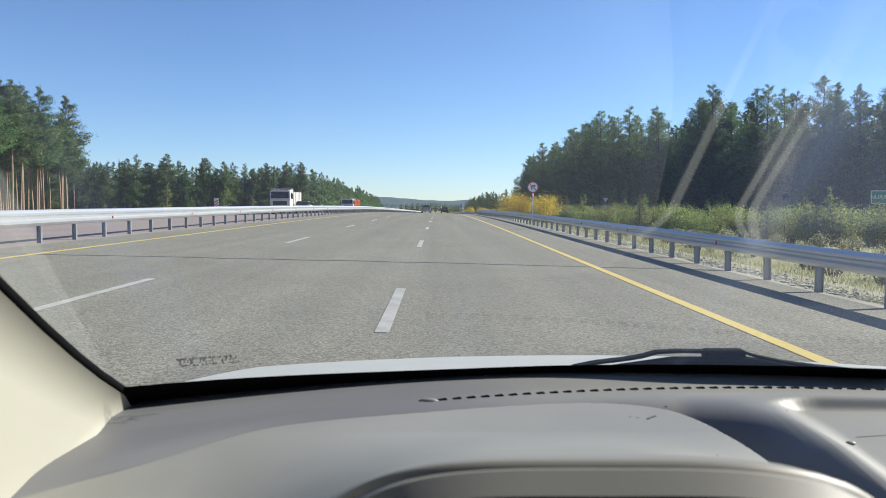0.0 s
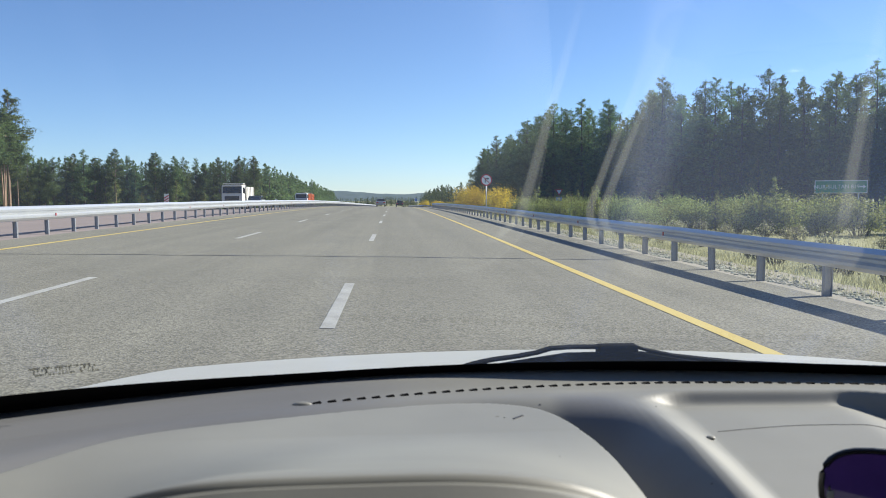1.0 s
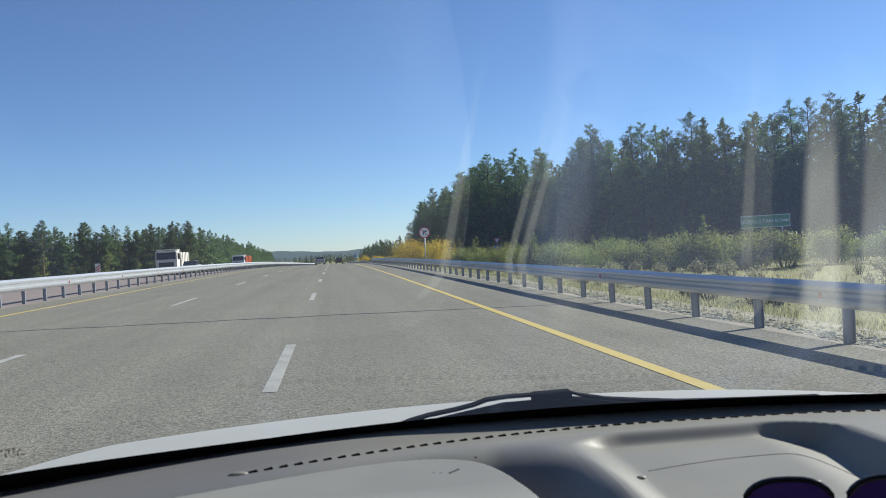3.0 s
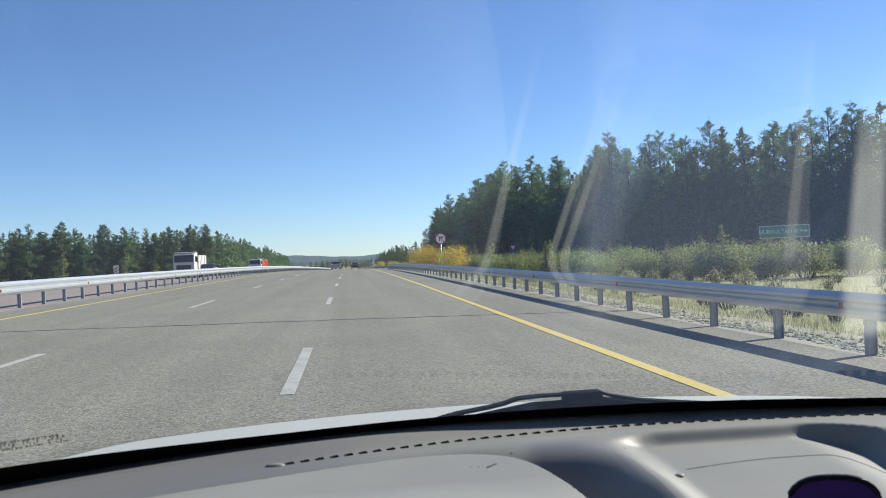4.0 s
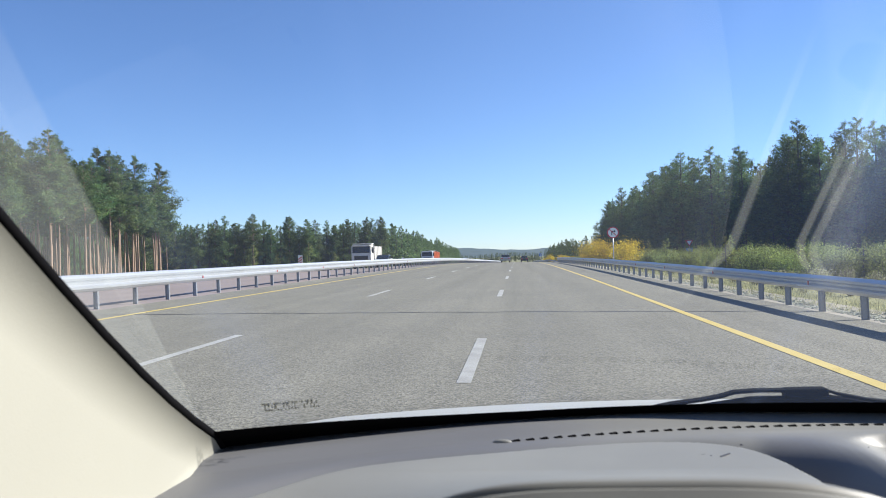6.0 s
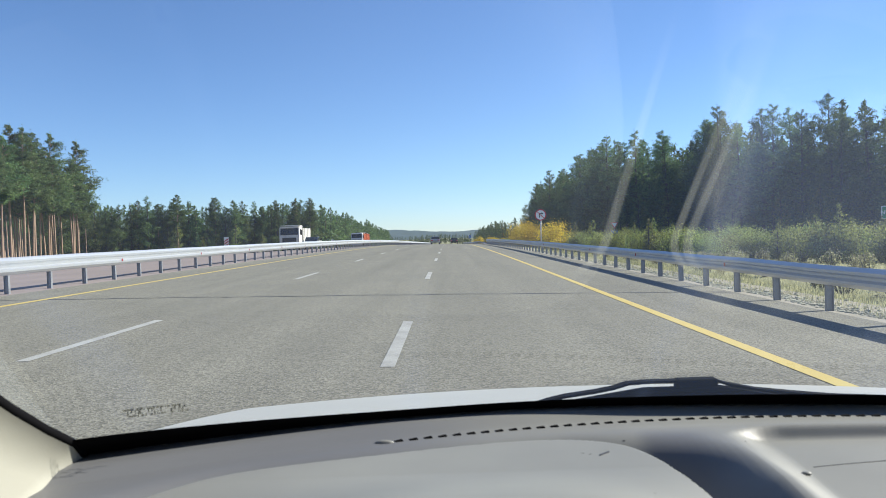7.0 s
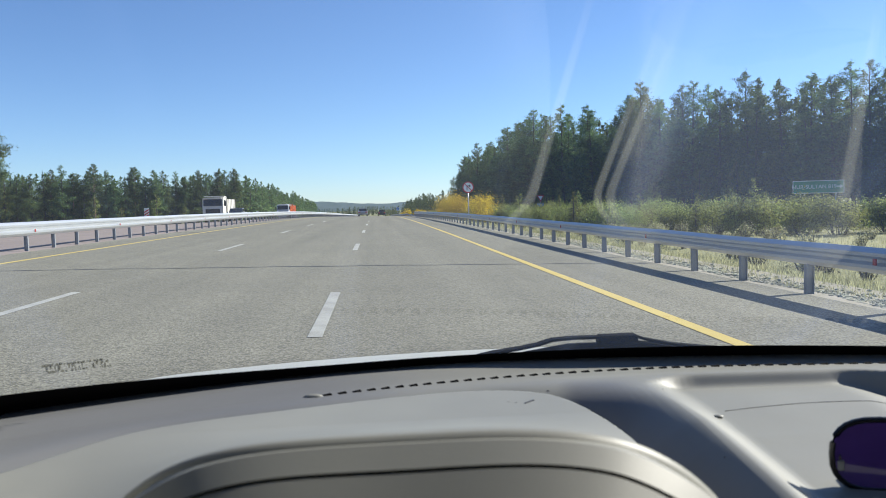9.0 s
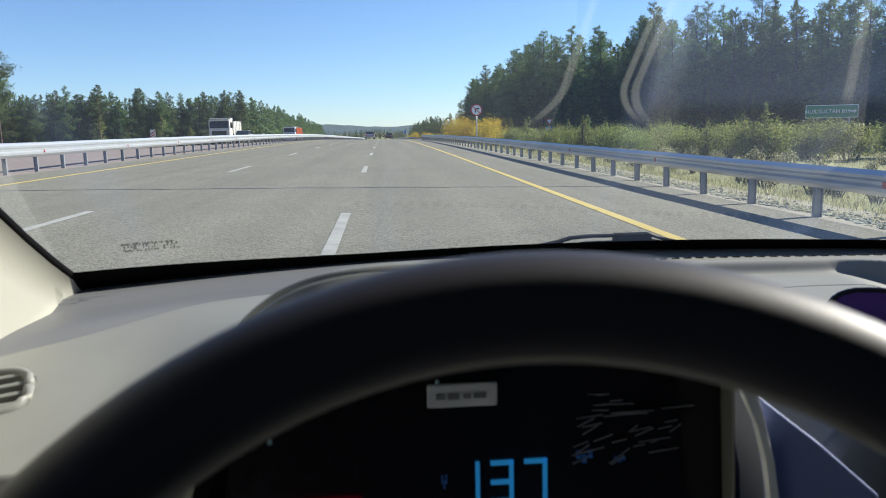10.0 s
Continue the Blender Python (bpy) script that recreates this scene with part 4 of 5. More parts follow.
inside("roof_skin", boxes((-0.42, 1.12, -1.52, 0.29, 1.553, 1.57), bevel=0.008), CAR_WHITE, None, "white roof")
for x0, x1 in ((-0.47, -0.42), (1.12, 1.17)):
    inside("pillar", boxes((x0, x1, -0.45, -0.35, 0.9, 1.53), (x0, x1, -1.7, -1.4, 0.9, 1.53), bevel=0.01), LINER, None)
# unseen panes added with a dark tint to cut skylight on the dashboard
DIMMING_GLASS = glass_film("dimming_side_glass", (0.36, 0.38, 0.38))
for x0 in (-0.452, 1.142):
    inside("side_window", boxes((x0 - 0.003, x0 + 0.003, -0.34, 0.42, 0.92, 1.52), (x0 - 0.003, x0 + 0.003, -1.39, -0.46, 0.92, 1.52)), DIMMING_GLASS, None, "unseen side glass, tinted to dim the cabin")
inside("rear_window", prism([(-1.70, 1.12), (-1.52, 1.52), (-1.51, 1.52), (-1.69, 1.12)], "x", -0.41, 1.11), DIMMING_GLASS, None, "unseen rear glass, tinted to dim the cabin")
inside("rear_panel", boxes((-0.45, 1.15, -1.75, -1.65, 0.9, 1.12), bevel=0.01), DASH_DARK, None)
for sxx in (-0.03, 0.73):
    seat = inside("seat", boxes((sxx - 0.24, sxx + 0.24, -0.75, -0.25, 0.40, 0.56), (sxx - 0.23, sxx + 0.23, -0.92, -0.78, 0.5, 1.12), bevel=0.04), DASH_DARK, None, "dark cloth seat")
    inside("headrest", boxes((sxx - 0.13, sxx + 0.13, -0.93, -0.83, 1.16, 1.32), bevel=0.03), DASH_DARK, seat)


def wheel_set(ob, x, y, r, w):
    t = bmesh.new()
    bmesh.ops.create_cone(t, cap_ends=True, segments=32, radius1=r, radius2=r, depth=w, matrix=Matrix.Translation((x, y, r)) @ Matrix.Rotation(radians(90), 4, "Y"))
    bmesh.ops.bevel(t, geom=[e for e in t.edges if e.calc_face_angle(0) > 0.7], offset=r * 0.08, segments=2, affect="EDGES")
    wh = part("wheel", t, RUBBER, ob, smooth=False)
    c = bmesh.new()
    bmesh.ops.create_cone(c, cap_ends=True, segments=20, radius1=r * 0.58, radius2=r * 0.5, depth=w + 0.02, matrix=Matrix.Translation((x, y, r)) @ Matrix.Rotation(radians(90), 4, "Y"))
    part("rim", c, RIM, wh)


for wx in (-0.44, 1.14):
    for wy in (-1.35, 1.75):
        wheel_set(car, wx - CX, wy - 0.3, 0.31, 0.2)

# sunglasses lying in the tray
glasses = thing("sunglasses", "dark-framed sunglasses with purple lenses lying on the dashboard", "sunglasses", (0.562, 0.70, 0.974), turn=radians(-14))
def lens(x0):
    pts = [(x0 + 0.043 * math.copysign(abs(math.cos(a)) ** 0.75, math.cos(a)), 0.034 * math.copysign(abs(math.sin(a)) ** 0.75, math.sin(a))) for a in np.linspace(0, math.tau, 28, False)]
    return pts
for x0 in (-0.02, 0.076):
    pts = lens(x0)
    part("lens", prism(pts, "y", -0.0015, 0.0015), PURPLE_LENS, glasses, "purple tinted lens", loc=Matrix.Translation((0, 0, 0.037)))
    part("frame", tube(bmesh.new(), [(a, 0, b + 0.037) for a, b in pts + pts[:2]], 0.003, 6), GLOSS_BLACK, glasses, smooth=True)
part("bridge", tube(bmesh.new(), [(0.020, 0, 0.042), (0.028, 0.002, 0.047), (0.036, 0, 0.042)], 0.0028, 6), GLOSS_BLACK, glasses)
for x0, sgn in ((-0.052, 1), (0.084, -1)):
    part("temple", tube(bmesh.new(), [(x0, 0, 0.034), (x0 - sgn * 0.004, 0.008, 0.033), (x0 + sgn * 0.02, 0.014 + 0.004 * sgn, 0.030), (x0 + sgn * 0.11, 0.018 + 0.004 * sgn, 0.02), (x0 + sgn * 0.13, 0.02, 0.01)], [0.006, 0.007, 0.005, 0.004, 0.003], 8), GLOSS_BLACK, glasses, smooth=True)
part("hinge", boxes((-0.0585, -0.0525, -0.003, 0.006, 0.022, 0.032), bevel=0.001), RIM, glasses, "small metal hinge plate")

# ---- trees and plants ----
def tri_cloud(centres, sizes, flat=1.0, quads=False, rng=None):
    """Many small loose leaves or needle tufts round the given centres."""
    n = len(centres)
    a = rng.normal(size=(n, 3))
    a /= np.linalg.norm(a, axis=1)[:, None]
    b = np.cross(a, rng.normal(size=(n, 3)))
    b /= np.linalg.norm(b, axis=1)[:, None]
    a[:, 2] *= flat
    b[:, 2] *= flat
    s = sizes[:, None]
    c = np.asarray(centres)
    if quads:
        v = np.stack([c - a * s * 0.5, c + b * s * 0.32, c + a * s * 0.5, c - b * s * 0.32], 1).reshape(-1, 3)
        f = np.arange(4 * n).reshape(-1, 4)
    else:
        v = np.stack([c - a * s * 0.6 - b * s * 0.17, c - a * s * 0.45 + b * s * 0.2, c + a * s * 0.8], 1).reshape(-1, 3)
        f = np.arange(3 * n).reshape(-1, 3)
    return v, f


def limb(verts, faces, p0, p1, r0, r1, sides=5):
    p0, p1 = np.array(p0, float), np.array(p1, float)
    d = p1 - p0
    d /= np.linalg.norm(d)
    u = np.cross(d, (0.3, 0.9, 0.1))
    u /= np.linalg.norm(u)
    w = np.cross(d, u)
    base = len(verts)
    for p, r in ((p0, r0), (p1, r1)):
        for k in range(sides):
            a = math.tau * k / sides
            verts.append(tuple(p + r * (math.cos(a) * u + math.sin(a) * w)))
    for k in range(sides):
        j = (k + 1) % sides
        faces.append((base + k, base + j, base + sides + j, base + sides + k))


def tree_meshes(kind, h, seed, tufts, detail=1.0):
    """Trunk with limbs, and a crown of separate tufts. kind: pine, tall_pine, spruce or birch."""
    rng = np.random.default_rng(seed)
    tv, tf, cen, siz = [], [], [], []
    lean = rng.normal(0, 0.012 * h, 2)
    def stem(u):
        return np.array((lean[0] * u * u + 0.05 * math.sin(u * 5 + seed), lean[1] * u * u, h * u))
    r0 = 0.011 * h + 0.03 if kind != "tall_pine" else 0.15
    for k in range(8):
        a, b = k / 8, (k + 1) / 8
        limb(tv, tf, stem(a), stem(b), r0 * (1 - a) ** 0.75 + 0.015, r0 * (1 - b) ** 0.75 + 0.012, 7)
    start = {"pine": 0.16, "tall_pine": 0.50, "spruce": 0.05, "birch": 0.15}[kind]
    count = int({"pine": 76, "tall_pine": 60, "spruce": 80, "birch": 46}[kind] * detail)
    for k in range(count):
        u = start + (1 - start) * ((k + rng.random()) / count) ** (0.9 if kind != "spruce" else 1.0)
        v = (u - start) / (1 - start)
        if kind == "spruce":
            reach = (h * 0.205 * (1 - v) ** 0.9) * rng.uniform(0.65, 1.25) + 0.06
            drop = -0.18
        elif kind == "birch":
            reach = h * 0.16 * math.sin(math.pi * min(1, 0.15 + v * 0.85)) + 0.2
            drop = 0.55
        else:
            shape = (1.02 - v) ** (0.8 if kind == "pine" else 0.85) * (0.45 + 0.55 * min(1, v * 4 + 0.3))
            reach = h * (0.225 if kind == "pine" else 0.165) * shape * rng.uniform(0.5, 1.35) + 0.2
            drop = 0.8 if v > 0.7 else 0.3
        az = rng.random() * math.tau
        p0 = stem(u)
        p1 = p0 + np.array((math.cos(az) * reach, math.sin(az) * reach, reach * drop + rng.normal(0, 0.1)))
        limb(tv, tf, p0, p1, 0.02 + 0.012 * reach, 0.008, 3)
        m = max(4, int(tufts / count * (0.30 + 1.2 * min(1.0, reach / (0.13 * h)))))
        w = 0.25 + 0.75 * rng.random(m) ** 0.6
        spread = (0.13 if kind == "spruce" else 0.15) * reach + 0.03
        c = p0 + (p1 - p0) * w[:, None] + rng.normal(size=(m, 3)) * spread * np.array((1, 1, 0.55))
        cen.append(c)
        siz.append(rng.uniform(0.5, 1.2, m) * (1.1 - 0.62 * v))
    if kind != "birch":
        tip = rng.random(26)
        cen.append(stem(1.0) + np.stack([rng.normal(0, 0.05, 26), rng.normal(0, 0.05, 26), (tip - 0.45) * 0.07 * h], 1))
        siz.append(0.35 + 0.25 * (1 - tip))
    cen, siz = np.concatenate(cen), np.concatenate(siz)
    siz = siz * (0.10 * h ** 0.85 * (400 / tufts) ** 0.45 * (1.02 if kind != "birch" else 0.6))
    v, f = tri_cloud(cen, siz * 1.35, flat=0.75, quads=kind == "birch", rng=rng)
    return tv, tf, v, f


def tree_proto(name, label, category, kind, h, seed, tufts, bark, leaf, detail=1.0):
    tv, tf, v, f = tree_meshes(kind, h, seed, tufts, detail)
    t = thing(name, label, category)
    part("trunk", mesh_from("trunk", tv, tf, bark, True), None, t)
    part("crown", mesh_from("crown", v, f, leaf), None, t)
    return t


def plant(proto, x, y, s, group, sink=0.05, rng=random):
    m = Matrix.Translation((x, y, float(ground_z(x, y)) - sink)) @ Matrix.Rotation(rng.random() * math.tau, 4, "Z") @ Matrix.Rotation(rng.uniform(-0.03, 0.03), 4, "X")
    ob = copy_thing(proto, m @ Matrix.Diagonal((s * rng.uniform(0.92, 1.08), s * rng.uniform(0.92, 1.08), s, 1)))
    return tagged(ob, group=group)


def scatter(protos, places, s_range, group):
    for x, y in places:
        plant(random.choice(protos), x, y, random.uniform(*s_range), group)


tall = [tree_proto("pine_tree", "tall pine with a bare reddish trunk and high crown", "tree", "tall_pine", 17.0, 10 + i, 7000, BARK_PINE, NEEDLES) for i in range(4)]
pines = [tree_proto("pine_tree", "dark green pine at the edge of the wood", "tree", "pine", 16.0, 20 + i, 8000, BARK_DARK, NEEDLES) for i in range(6)]
spruces = [tree_proto("spruce_tree", "dark conical spruce at the edge of the wood", "tree", "spruce", 15.0, 30 + i, 7000, BARK_DARK, SPRUCE) for i in range(3)]
birches = [tree_proto("birch_tree", "yellowing young birch beside the meadow", "tree", "birch", 8.0, 40 + i, 1800, BARK_DARK, LEAF_GREEN) for i in range(2)]
far_kinds = [("pine", 15.0, 50), ("pine", 15.0, 51), ("pine", 14.0, 52), ("spruce", 14.0, 60), ("spruce", 13.0, 61), ("birch", 9.0, 62), ("tall_pine", 16.5, 63), ("tall_pine", 17.0, 64)]
far_parts = [tree_meshes(kd, hh, sd, 420, 0.5) for kd, hh, sd in far_kinds]


def far_wood(name, label, places, s_range, kinds=(0, 1, 2, 0, 1, 3), leaf=NEEDLES, bark=BARK_DARK):
    """A whole wood that stays far off, as one object."""
    vs, fs, ms, base = [], [], [], 0
    for x, y in places:
        tv, tf, cv_, cf_ = far_parts[random.choice(kinds)]
        s, a = random.uniform(*s_range), random.random() * math.tau
        rot = np.array(((math.cos(a), -math.sin(a), 0), (math.sin(a), math.cos(a), 0), (0, 0, 1)))
        at = np.array((x, y, float(ground_z(x, y)) - 0.1))
        for v, f, mi in ((np.array(tv), tf, 0), (cv_, cf_, 1)):
            vs.append((v @ rot.T) * s + at)
            fs += [tuple(int(q) + base for q in g) for g in f]
            ms += [mi] * len(f)
            base += len(v)
    me = mesh_from(name, np.concatenate(vs), fs, bark)
    me.materials.append(leaf)
    me.polygons.foreach_set("material_index", ms)
    return tagged(new(name, me), label, "wood", kind="stuff")


PROTOS = tall + pines + spruces + birches

random.seed(5)
# stand of tall pines on the far side of the oncoming carriageway; it ends at a corner
places, deeper = [], []
for row in range(7):
    for k in range(48):
        y = 24 + 1.95 * k + random.uniform(-1.2, 1.2)
        x = -52 - 3.6 * row + random.uniform(-1.6, 1.6)
        if y < 116 - 1.0 * row and not (row > 4 and k % 2):
            (places if row < 3 else deeper).append((x, y))
scatter(tall, places, (0.8, 1.05), "stand of tall pines")
behind = [(-79 - 4 * row + random.uniform(-1.5, 1.5), 20 + 2.1 * k + random.uniform(-1, 1)) for row in range(2) for k in range(46)]
far_wood("inner_wood", "dark young pines behind the tall stand", behind, (0.55, 0.85), (0, 1, 2))
far_wood("inner_pine_stand", "inner rows of tall pines with bare trunks", deeper, (0.8, 1.1), (6, 7), NEEDLES, BARK_PINE)
scatter(tall + pines, [(-54 - 3.5 * k + random.uniform(-1, 1), 117 + 2.2 * k + random.uniform(-1, 1)) for k in range(12)], (0.6, 0.95), "stand of tall pines")
# dark wood beyond the verge: it nears the road further on
EDGE_Y = [40, 66, 90, 123, 163, 205, 250, 283]
EDGE_XX = [86, 74, 62, 40, 30, 29, 29, 30]
places, back = [], []
for k in range(84):
    y = 40 + 2.95 * k
    xe = float(np.interp(y, EDGE_Y, EDGE_XX))
    for row in range(6):
        spot = (xe + 1.2 + 3.8 * row + random.uniform(-1.5, 1.5), y + random.uniform(-1.5, 1.5))
        (places if row < (2 if y < 200 else 1) else back).append(spot)
scatter(pines + pines + spruces, places, (1.0, 1.34), "dark wood beside the road")
far_wood("wood_interior", "dark inner part of the wood beside the road", back, (1.0, 1.35))
plant(pines[1], 28.5, 290, 0.9, "dark wood beside the road")
plant(pines[2], 33, 297, 0.8, "dark wood beside the road")
# low wood ahead on the far side: an uneven front row, its inner rows, and its edge along the road into the distance
def low_front(k, n):
    u = k / n
    return -172 + 122 * u, 212 + 96 * u


front, places = [], []
for k in range(84):
    x, y = low_front(k, 84)
    front.append((x + random.uniform(-1.3, 1.3), y + random.uniform(-5, 3)))
    for row in range(3):
        places.append((x + random.uniform(-1.5, 1.5), y + 7 + 6 * row + random.uniform(-3, 3)))
scatter(pines + pines + spruces, front[::2] + front[1::4], (0.98, 1.3), "low wood beyond the oncoming carriageway")
scatter(tall, front[3::4], (0.95, 1.3), "low wood beyond the oncoming carriageway")
scatter(birches, [(x + random.uniform(-2, 2), y - 4) for x, y in front[::6]], (0.9, 1.4), "low wood beyond the oncoming carriageway")
for row in range(3):
    places += [(-46 - 0.033 * 7 * k - 5 * row + random.uniform(-1.5, 1.5), 312 + 7 * k + random.uniform(-3, 3)) for k in range(82)]
far_wood("distant_wood", "low dark pine wood beyond the oncoming carriageway", places, (0.95, 1.25))
# far wood on the near side past the meadow
places = [(38 + 1.6 * k + random.uniform(-2, 2), 470 + 7 * row + random.uniform(-5, 5)) for k in range(60) for row in range(2)]
places += [(33 + 5 * row + random.uniform(-2, 2), 500 + 7.5 * k) for k in range(54) for row in range(2)]
far_wood("distant_wood", "low dark wood past the meadow", places, (0.8, 1.1))
places = [(-230 + 3.0 * k + random.uniform(-2, 2), 955 + 14 * row + random.uniform(-5, 5)) for k in range(150) for row in range(2)]
far_wood("distant_wood", "low line of far trees on the horizon", places, (0.62, 0.82))
scatter(birches, [(float(np.interp(y, EDGE_Y, EDGE_XX)) - 2.5 + random.uniform(-2, 1), y) for y in np.linspace(58, 150, 15)], (0.7, 1.15), "birches at the edge of the wood")
scatter(birches, [(34 + 2.4 * k + random.uniform(-1, 1), 404 + random.uniform(-8, 8)) for k in range(12)], (0.8, 1.2), "birches past the meadow")
for p in PROTOS:
    for o in (*p.children_recursive, p):
        bpy.data.objects.remove(o)


# shrubs
def shrub_proto(name, label, w, h, seed, leaves, leaf):
    rng = np.random.default_rng(seed)
    tv, tf = [], []
    cen = []
    for k in range(16):
        az, rr = rng.random() * math.tau, w * 0.5 * math.sqrt(rng.random())
        top = np.array((math.cos(az) * rr, math.sin(az) * rr, h * rng.uniform(0.55, 1.0) * (1 - 0.35 * (rr / (w * 0.5)) ** 2)))
        foot = top * np.array((0.3, 0.3, 0))
        limb(tv, tf, foot, top, 0.02, 0.006, 4)
        m = leaves // 16
        u = 0.25 + 0.8 * rng.random(m) ** 0.7
        cen.append(foot + (top - foot) * u[:, None] + rng.normal(size=(m, 3)) * np.array((0.16 * w, 0.16 * w, 0.10 * h)) * 0.7)
    cen = np.concatenate(cen)
    cen[:, 2] = np.maximum(cen[:, 2], 0.05)
    v, f = tri_cloud(cen, rng.uniform(0.06, 0.13, len(cen)) * (0.6 + 0.22 * h), quads=True, rng=rng)
    t = thing(name, label, "shrub")
    part("stems", mesh_from("stems", tv, tf, BARK_DARK), None, t)
    part("leaves", mesh_from("leaves", v, f, leaf), None, t)
    return t


shrubs = [shrub_proto("shrub", "leafy yellow-green shrub on the verge", 2.6, 2.3, 70 + i, 3600, LEAF_GREEN) for i in range(3)]
gold = [shrub_proto("shrub", "bright yellow autumn shrub beside the road", 5.0, 4.2, 80 + i, 6500, LEAF_YELLOW) for i in range(2)]
weeds = [shrub_proto("weed_clump", "dry brown weeds on the verge", 0.9, 0.9, 85 + i, 380, GRASS_BLADE) for i in range(2)]
young = [tree_proto("young_pine", "young bright green pine sapling", "tree", "spruce", 3.0, 90 + i, 700, BARK_DARK, LEAF_GREEN, 0.5) for i in range(2)]
random.seed(9)
places = []
for k in range(120):
    y = random.uniform(46, 128)
    lo = 15 + max(0, (75 - y)) * 0.26
    places.append((lo + 15 * random.random() ** 1.4, y))
scatter(shrubs, places, (0.7, 1.25), "shrubs on the verge")
scatter(young, [(14 + 22 * random.random() + max(0, 75 - y) * 0.2, y) for y in np.linspace(48, 130, 34)], (0.6, 1.2), "young pines on the verge")
scatter(weeds, [(8.5 + 22 * random.random(), random.uniform(14, 90)) for _ in range(130)], (0.5, 1.2), "dry weeds on the verge")
scatter(gold, [(13.0, 99), (12.5, 124), (17, 330), (21, 345), (24.5, 352), (15.5, 392), (13.5, 402), (18, 310), (26, 318)], (0.7, 1.1), "yellow shrubs past the slip road")
scatter(shrubs, [(20 + random.uniform(0, 14), random.uniform(300, 400)) for _ in range(26)], (0.8, 1.4), "shrubs past the slip road")
scatter(shrubs, [(-50 + random.uniform(-1.5, 1.5), random.uniform(40, 112)) for _ in range(14)], (0.4, 0.8), "shrubs under the tall pines")
for p in shrubs + gold + weeds + young:
    for o in (*p.children_recursive, p):
        bpy.data.objects.remove(o)


# grass, loose clods at the asphalt edge
def grass_mesh(n, seed, spots, hgt):
    rng = np.random.default_rng(seed)
    x, y = spots(rng, n)
    z = ground_z(x, y)
    az = rng.random(n) * math.tau
    h = hgt[0] + (hgt[1] - hgt[0]) * rng.random(n) ** 1.5
    w = 0.004 + 0.009 * rng.random(n)
    lean = rng.normal(0, 0.35, (n, 2)) * h[:, None]
    dx, dy = np.cos(az) * w, np.sin(az) * w
    v = np.stack([np.stack([x - dx, y - dy, z - 0.03], 1), np.stack([x + dx, y + dy, z - 0.03], 1), np.stack([x + lean[:, 0], y + lean[:, 1], z + h], 1)], 1).reshape(-1, 3)
    return mesh_from("grass", v, np.arange(3 * n).reshape(-1, 3), GRASS_BLADE)


def near_spots(rng, n):
    y = 2 + 60 * rng.random(n) ** 1.6
    clump = np.sin(y * 2.1) + np.sin(y * 0.83 + 1)
    return 6.5 + 9 * rng.random(n) ** 1.5 + 0.15 * clump, y


tagged(new("grass", grass_mesh(120000, 3, near_spots, (0.02, 0.13))), "dry yellow-green grass on the verge", "grass", kind="stuff")
tagged(new("grass", grass_mesh(90000, 4, lambda r, n: (9 + 50 * r.random(n), 20 + 110 * r.random(n) ** 1.2), (0.08, 0.36))), "dry yellowed meadow grass", "grass", kind="stuff")
rng = np.random.default_rng(12)
cv, cf = [], []
ico = bmesh.new()
bmesh.ops.create_icosphere(ico, subdivisions=1, radius=1.0)
iv = np.array([v.co[:] for v in ico.verts])
jf = np.array([[v.index for v in f.verts] for f in ico.faces])
ico.free()
for k in range(6500):
    y = 3 + 55 * rng.random() ** 1.5
    x = 6.15 + abs(rng.normal(0, 0.30)) + 0.08 * math.sin(y * 1.3)
    s = rng.uniform(0.008, 0.045)
    cf.append(jf + 12 * k)
    cv.append(iv * s * rng.uniform((0.6, 0.6, 0.25), (1.3, 1.3, 0.6)) * (1 + 0.25 * rng.normal(size=(12, 1))) + (x, y, surface(x, y) - 0.01))
tagged(new("clods", mesh_from("clods", np.concatenate(cv), np.concatenate(cf), material("dry_clods", (0.42, 0.42, 0.32), rough=0.95, var=0.3, scale=3, fine=25))), "pale dry clods of earth and moss along the asphalt edge", "debris", kind="stuff")

# far hills closing the view
def ridge(name, y, x0, x1, h, seed, label):
    """A long wooded rise: a smooth swell with a ragged crest of treetops."""
    r = np.random.default_rng(seed)
    n = 240
    xs = np.linspace(x0, x1, n)
    mid, span = (x0 + x1) * 0.5, x1 - x0
    swell = 0.5 + 0.5 * np.exp(-((xs - mid) / (span * 0.16)) ** 2) + 0.06 * np.sin(xs / span * 31 + seed) + 0.04 * np.sin(xs / span * 67)
    rows = [(-200.0, -6.0), (0.0, 0.10), (120.0, 0.34), (260.0, 0.60), (420.0, 0.82), (600.0, 1.0), (640.0, 0.9), (900.0, -6.0)]
    v = []
    for dy, s in rows:
        shift = np.interp(xs + dy * 0.35, xs, swell)
        for x, p, j in zip(xs, shift, r.normal(0, 0.35, n)):
            v.append((x, y + dy, (h * p * s + j if s > 0 else s) - 8))
    f = [(i * n + j, i * n + j + 1, (i + 1) * n + j + 1, (i + 1) * n + j) for i in range(len(rows) - 1) for j in range(n - 1)]
    tagged(new(name, mesh_from(name, v, f, HAZED_FAR_WOOD, True)), label, "hill", kind="structure")


ridge("backdrop", 2300, -900, 620, 32, 1, "distant wooded hill, blue-green with painted haze")
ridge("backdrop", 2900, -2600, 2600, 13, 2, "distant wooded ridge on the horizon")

# ---- signs ----
def pole(parent, x, y0, z0, z1, r=0.04):
    b = bmesh.new()
    tube(b, [(x, y0, z0), (x, y0, z1)], r, 10)
    return part("pole", b, SIGN_BACK, parent, "grey steel pole", smooth=True)


def ground_at(x, y):
    return float(ground_z(x, y))


